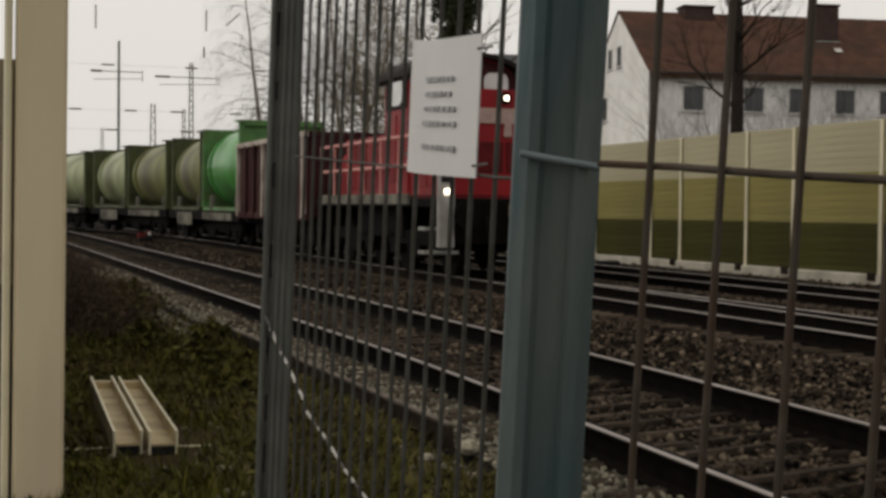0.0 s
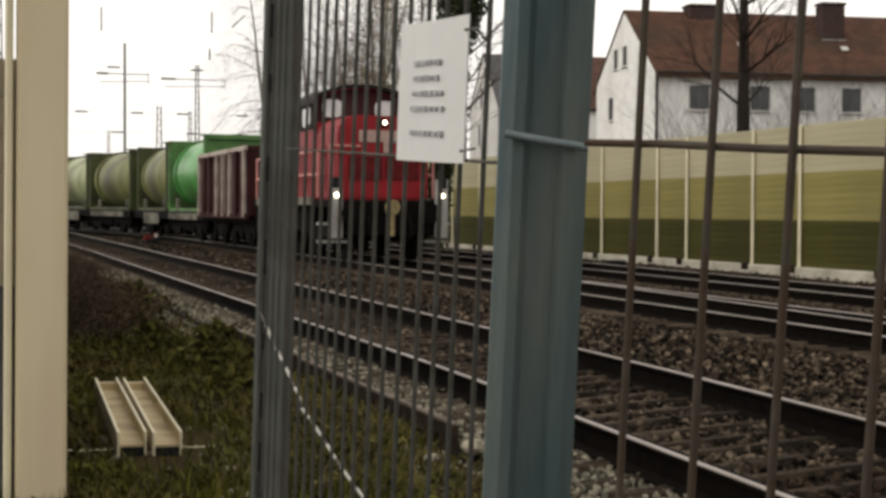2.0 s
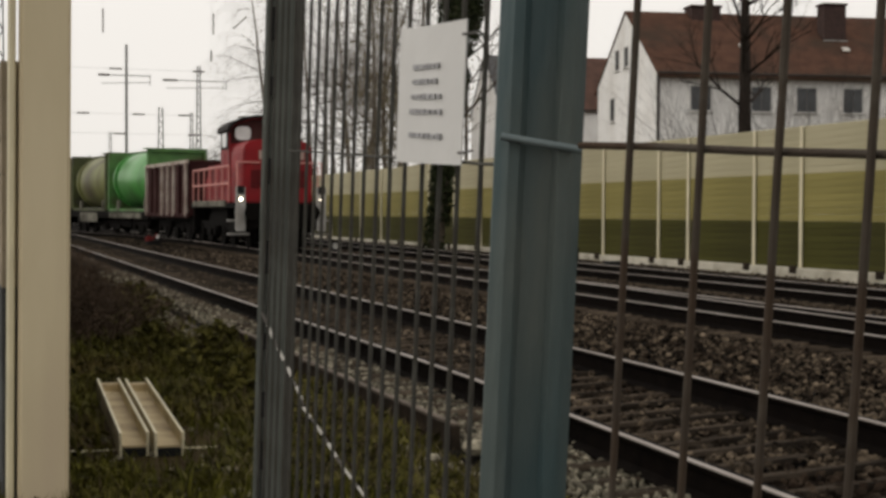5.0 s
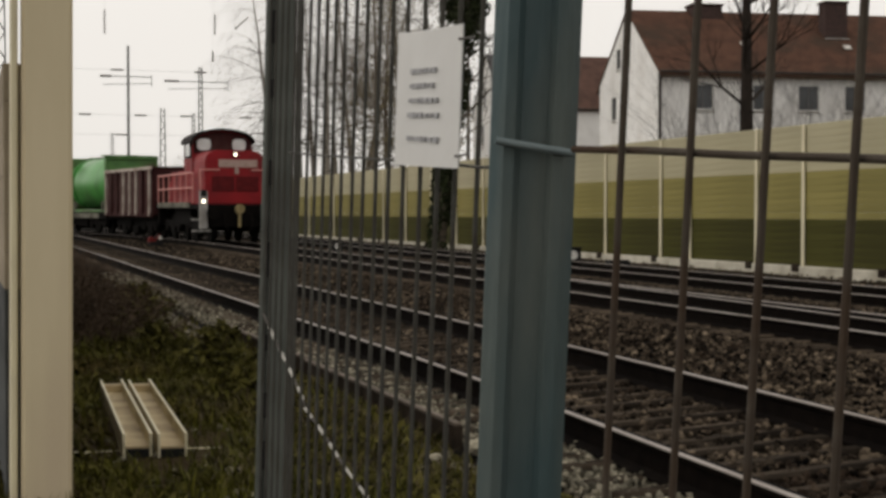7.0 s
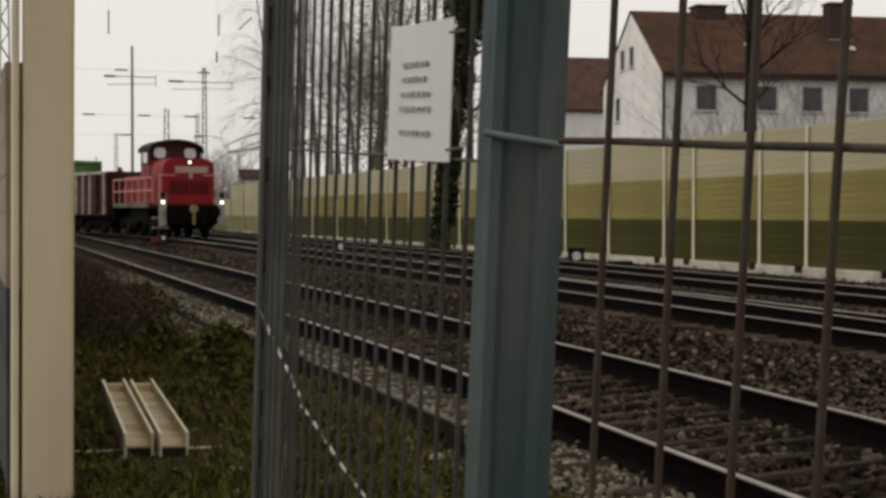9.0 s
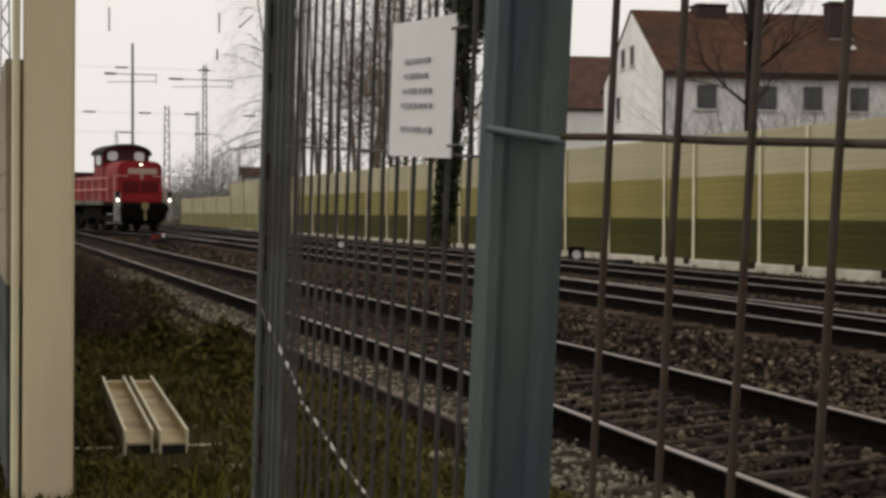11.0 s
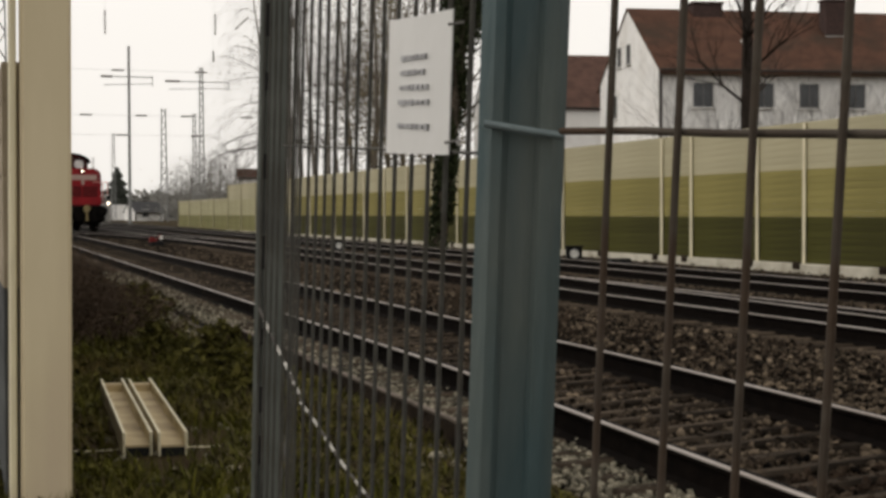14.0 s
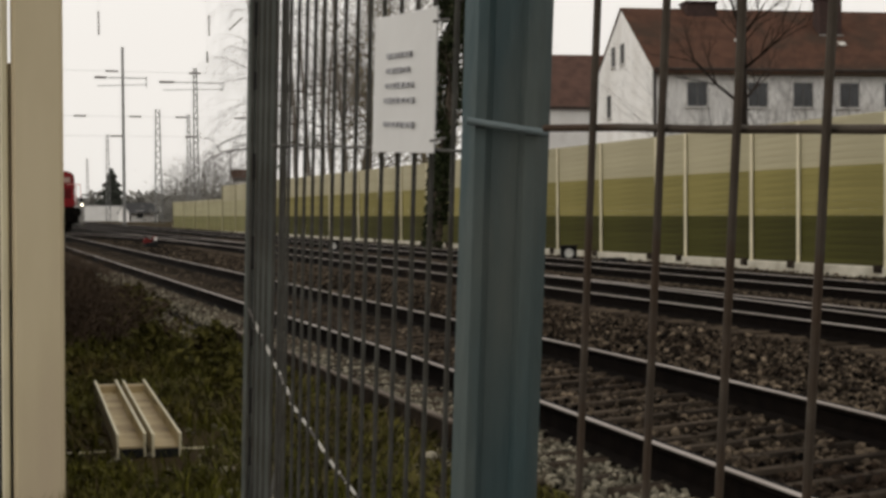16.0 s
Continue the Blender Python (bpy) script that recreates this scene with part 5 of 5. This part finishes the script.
pine(local(-0.2310, 225, -0.2), 8.6, 5, "hazy conifer in the distance by the line", 5.2, 0.08, M_HAZEPINE)
pine(local(0.017, 122, -0.2), 26.0, 6, "dark pine standing behind the white gabled house", 6.5, 0.64)


# ---- distance ----
def woods():
    rnd = np.random.default_rng(3)
    pos = []
    for k in range(150):
        px, dist = rnd.uniform(-0.30, -0.10), rnd.uniform(300, 420)
        c = local(px, dist)
        n = 90
        hh = rnd.uniform(3, 6.5)
        pos.append(np.stack([c.x + rnd.normal(0, 2.6, n), c.y + rnd.normal(0, 2.6, n), np.abs(rnd.uniform(0, hh, n))], 1))
    pos = np.concatenate(pos)
    leaves("far_woods", pos, rnd.uniform(0.5, 1.3, len(pos)), M_HAZEWOOD, "hazy bare woods on the horizon", "woods")


woods()


def thicket(place, wide, h, seed):
    rnd = np.random.default_rng(seed)
    t = thing("thicket", "hazy grey-brown thicket beyond the end of the noise barrier", "shrub", Matrix.Translation(place))
    n = 2600
    pos = np.stack([rnd.normal(0, wide, n), rnd.normal(0, wide * 0.6, n), np.abs(rnd.normal(0, 0.5, n)) * h], 1)
    leaves("foliage", pos, rnd.uniform(0.08, 0.26, n), M_HAZEWOOD, "", "", t)


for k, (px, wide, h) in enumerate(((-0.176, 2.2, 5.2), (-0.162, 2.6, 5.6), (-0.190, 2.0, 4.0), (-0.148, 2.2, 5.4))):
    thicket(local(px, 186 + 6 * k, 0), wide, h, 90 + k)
gable_house("low grey-roofed shed far down the line", local(-0.2190, 190, 0), Vector((1, 0.2, 0)), 4.0, 4.5, 1.5, 2.7, M_GREYROOF, [(1.5, 1.2, 0.9, 1.0)], [], 0.5)
gable_house("flat brown building behind the barrier", local(-0.146, 150, 0), far_, 4.0, 8, 5.0, 5.9, M_TILE2, [], [], 0.3)
bm = bmesh.new()
box(bm, (0, 0, 1.0), (15, 0.25, 2.9))
wl_ = part("garden_wall", bm, M_PLASTER)
wl_.matrix_basis = Matrix.Translation(local(-0.233, 205)) @ pose(0, 0, 0, 0, 0, -15)
tagged(wl_, "pale wall far down the line", "wall")


# ---- overhead wires far down the line ----
span = thing("overhead_wires", "thin overhead line wires and brown insulators between the masts", "overhead line")


def hang(px, dist, z0, z1, dx=0.0):
    p = local(px, dist)
    bm = bmesh.new()
    q0, q1 = Vector((p.x, p.y, z0)), Vector((p.x + dx, p.y, z1))
    rod(bm, q0, q1, 0.03, n=8)
    for k in range(7):
        c = q0.lerp(q1, (k + 0.5) / 7)
        rod(bm, c - Vector((0, 0, 0.05)), c + Vector((0, 0, 0.05)), 0.075, 0.05, n=10)
    part("insulator", bm, M_INSUL, span, "brown insulator")


for px, dist, y0, y1, dx in ((-0.2385, 90, 20, 62, 0.0), (-0.1610, 95, 28, 65, 0.0), (-0.1470, 95, 32, 55, 0.9), (-0.1625, 100, 92, 112, 0.0)):
    hang(px, dist, 1.13 + (378 - y1) / 2500 * dist, 1.13 + (378 - y0) / 2500 * dist, dx)
    p = local(px, dist)
    bm = bmesh.new()
    rod(bm, (p.x + dx, p.y, 1.13 + (378 - y0) / 2500 * dist), (p.x + dx, p.y, 1.13 + 378 / 2500 * dist + 3), 0.005, n=5)
    part("dropper", bm, M_LINE, span)
for z, y, x0, x1 in ((15.0, 140, -4, 40), (9.3, 150, -4, 44), (11.0, 145, -2, 30)):
    bm = bmesh.new()
    rod(bm, (x0, y, z), (x1, y, z), 0.012, n=5)
    part("cross_span", bm, M_LINE, span)
    for k in range(6):
        xa = x0 + (x1 - x0) * (k + 0.5) / 6 + random.uniform(-1, 1)
        bm = bmesh.new()
        rod(bm, (xa, y, z), (xa + 1.2, y, z), 0.085, n=8)
        part("insulator", bm, M_INSUL, span)


# ---- leafy weeds on the bank ----
def weed_clump(place, h, wide, seed):
    rnd = np.random.default_rng(seed)
    t = thing("weed_clump", "leafy green-brown weed clump on the bank by the gravel", "weed", Matrix.Translation(place), "weed clumps on the bank")
    n = 520
    rad = np.abs(rnd.normal(0, 0.55, n)) * wide
    a = rnd.uniform(0, math.tau, n)
    z = rnd.uniform(0, 1, n) * h * np.clip(1.1 - rad / (1.6 * wide), 0.15, 1)
    stalk = [((0, 0, -0.05), (float(wide * 0.5 * math.cos(q)), float(wide * 0.5 * math.sin(q)), h * 0.9), 0.006, 0.002) for q in rnd.uniform(0, math.tau, 9)]
    v, f = tubes(stalk, 3)
    mesh_part("stalks", v, f, M_TWIG, t)
    leaves("foliage", np.stack([rad * np.cos(a), rad * np.sin(a), z], 1), rnd.uniform(0.022, 0.06, n), M_LEAF, "", "", t)


for k, (wx, wy, h, wide) in enumerate(((2.05, 16.8, 0.42, 0.34), (1.72, 14.6, 0.30, 0.30), (2.25, 12.9, 0.26, 0.28), (1.95, 11.6, 0.30, 0.30), (2.15, 10.5, 0.24, 0.26), (1.62, 12.4, 0.28, 0.30), (1.80, 9.6, 0.22, 0.26), (2.2, 19.5, 0.30, 0.4))):
    weed_clump(Vector((wx, wy, ground_height(wx, wy))), h, wide, 120 + k)

# ---- loose stones and dry weeds ----
for place, size, label in ((Vector((2.66, 7.22, -0.13)), 0.13, "broken pale concrete lump at the end of the edging"), (local(-0.147, 6.9, -0.13), 0.10, "pale stone in the grass"),
                           (Vector((2.35, 7.0, -0.14)), 0.08, "pale stone in the grass"), (Vector((1.95, 8.2, -0.14)), 0.07, "pale stone in the grass")):
    bm = bmesh.new()
    bmesh.ops.create_icosphere(bm, subdivisions=2, radius=size / 2)
    for vtx in bm.verts:
        vtx.co *= 1 + 0.35 * noise.noise(vtx.co * 25 + place)
        vtx.co.z *= 0.7
    o = part("stone", bm, M_PALE)
    o.matrix_basis = Matrix.Translation(place)
    tagged(o, label, "stone")
for k, (sx, sy) in enumerate(((5.5, 14.5), (5.9, 16.2), (5.35, 12.6), (6.4, 18.8), (6.9, 22.5), (5.7, 20.5), (7.2, 26.0))):
    shrub(Vector((sx, sy, gz(sy) - 0.18)), 0.42, 80 + k, "dry brown weed growing in the ballast", 9, M_TWIG)

# ---- train in motion ----
FRONT = [
    (0.0, 22.30), (1.0, 26.35), (2.0, 29.85), (3.0, 33.65), (4.0, 37.40), (5.0, 40.95), (6.0, 44.45), (6.5, 46.30), (7.0, 48.45), (7.5, 50.75), (8.0, 52.85),
    (8.5, 54.85), (9.0, 56.92), (10.0, 60.9), (11.0, 64.7), (11.5, 66.45), (12.0, 68.1), (12.5, 69.55), (13.0, 70.9), (13.5, 72.05), (14.0, 73.05), (14.5, 73.95), (15.0, 74.75), (16.0, 75.95),
]


def on_line(y):
    return Vector((line2(y), y, line_z(y)))


def car_pose(a, length):
    """Pose of a car whose near end is at a, standing on the line with both ends."""
    p, q = on_line(a + 2.2), on_line(a + length - 2.2)
    d = (q - p).normalized()
    m = d.to_track_quat("Y", "Z").to_matrix().to_4x4()
    return Matrix.Translation(p - d * 2.2) @ m


TRAIN = []
loco = locomotive()
TRAIN.append((loco, 0.0, 8.1, Matrix()))
gon = gondola()
TRAIN.append((gon, 8.4, 8.2, Matrix()))
flat0 = flat_wagon()
fresh = tank_container(M_TANKGREEN, M_ENDGREEN, "bright green tank container with a square end frame")
dirty = tank_container(M_TANKOLIVE, M_ENDOLIVE, "grimy olive-green tank container on a flat wagon")
pale = tank_container(M_TANKPALE, M_ENDOLIVE, "pale faded green tank container on a flat wagon")
flats = [flat0] + [copy_thing(flat0, Matrix()) for k in range(5)]
kinds = [fresh, dirty, dirty, pale, pale, dirty, dirty, pale, dirty, dirty, pale, dirty]
used = set()
for k, f in enumerate(flats):
    a = 17.0 + 13.9 * k
    TRAIN.append((f, a, 13.4, Matrix()))
    for j in range(2):
        src = kinds[2 * k + j]
        tk = copy_thing(src, Matrix()) if src.name in used else src
        used.add(src.name)
        TRAIN.append((tk, a, 13.4, Matrix.Translation((0, 0.45 + 6.45 * j, 1.0))))


def motions():
    for ob, a, length, off in TRAIN:
        walk(ob, [(t, car_pose(y + a, length) @ off) for t, y in FRONT])


motions()
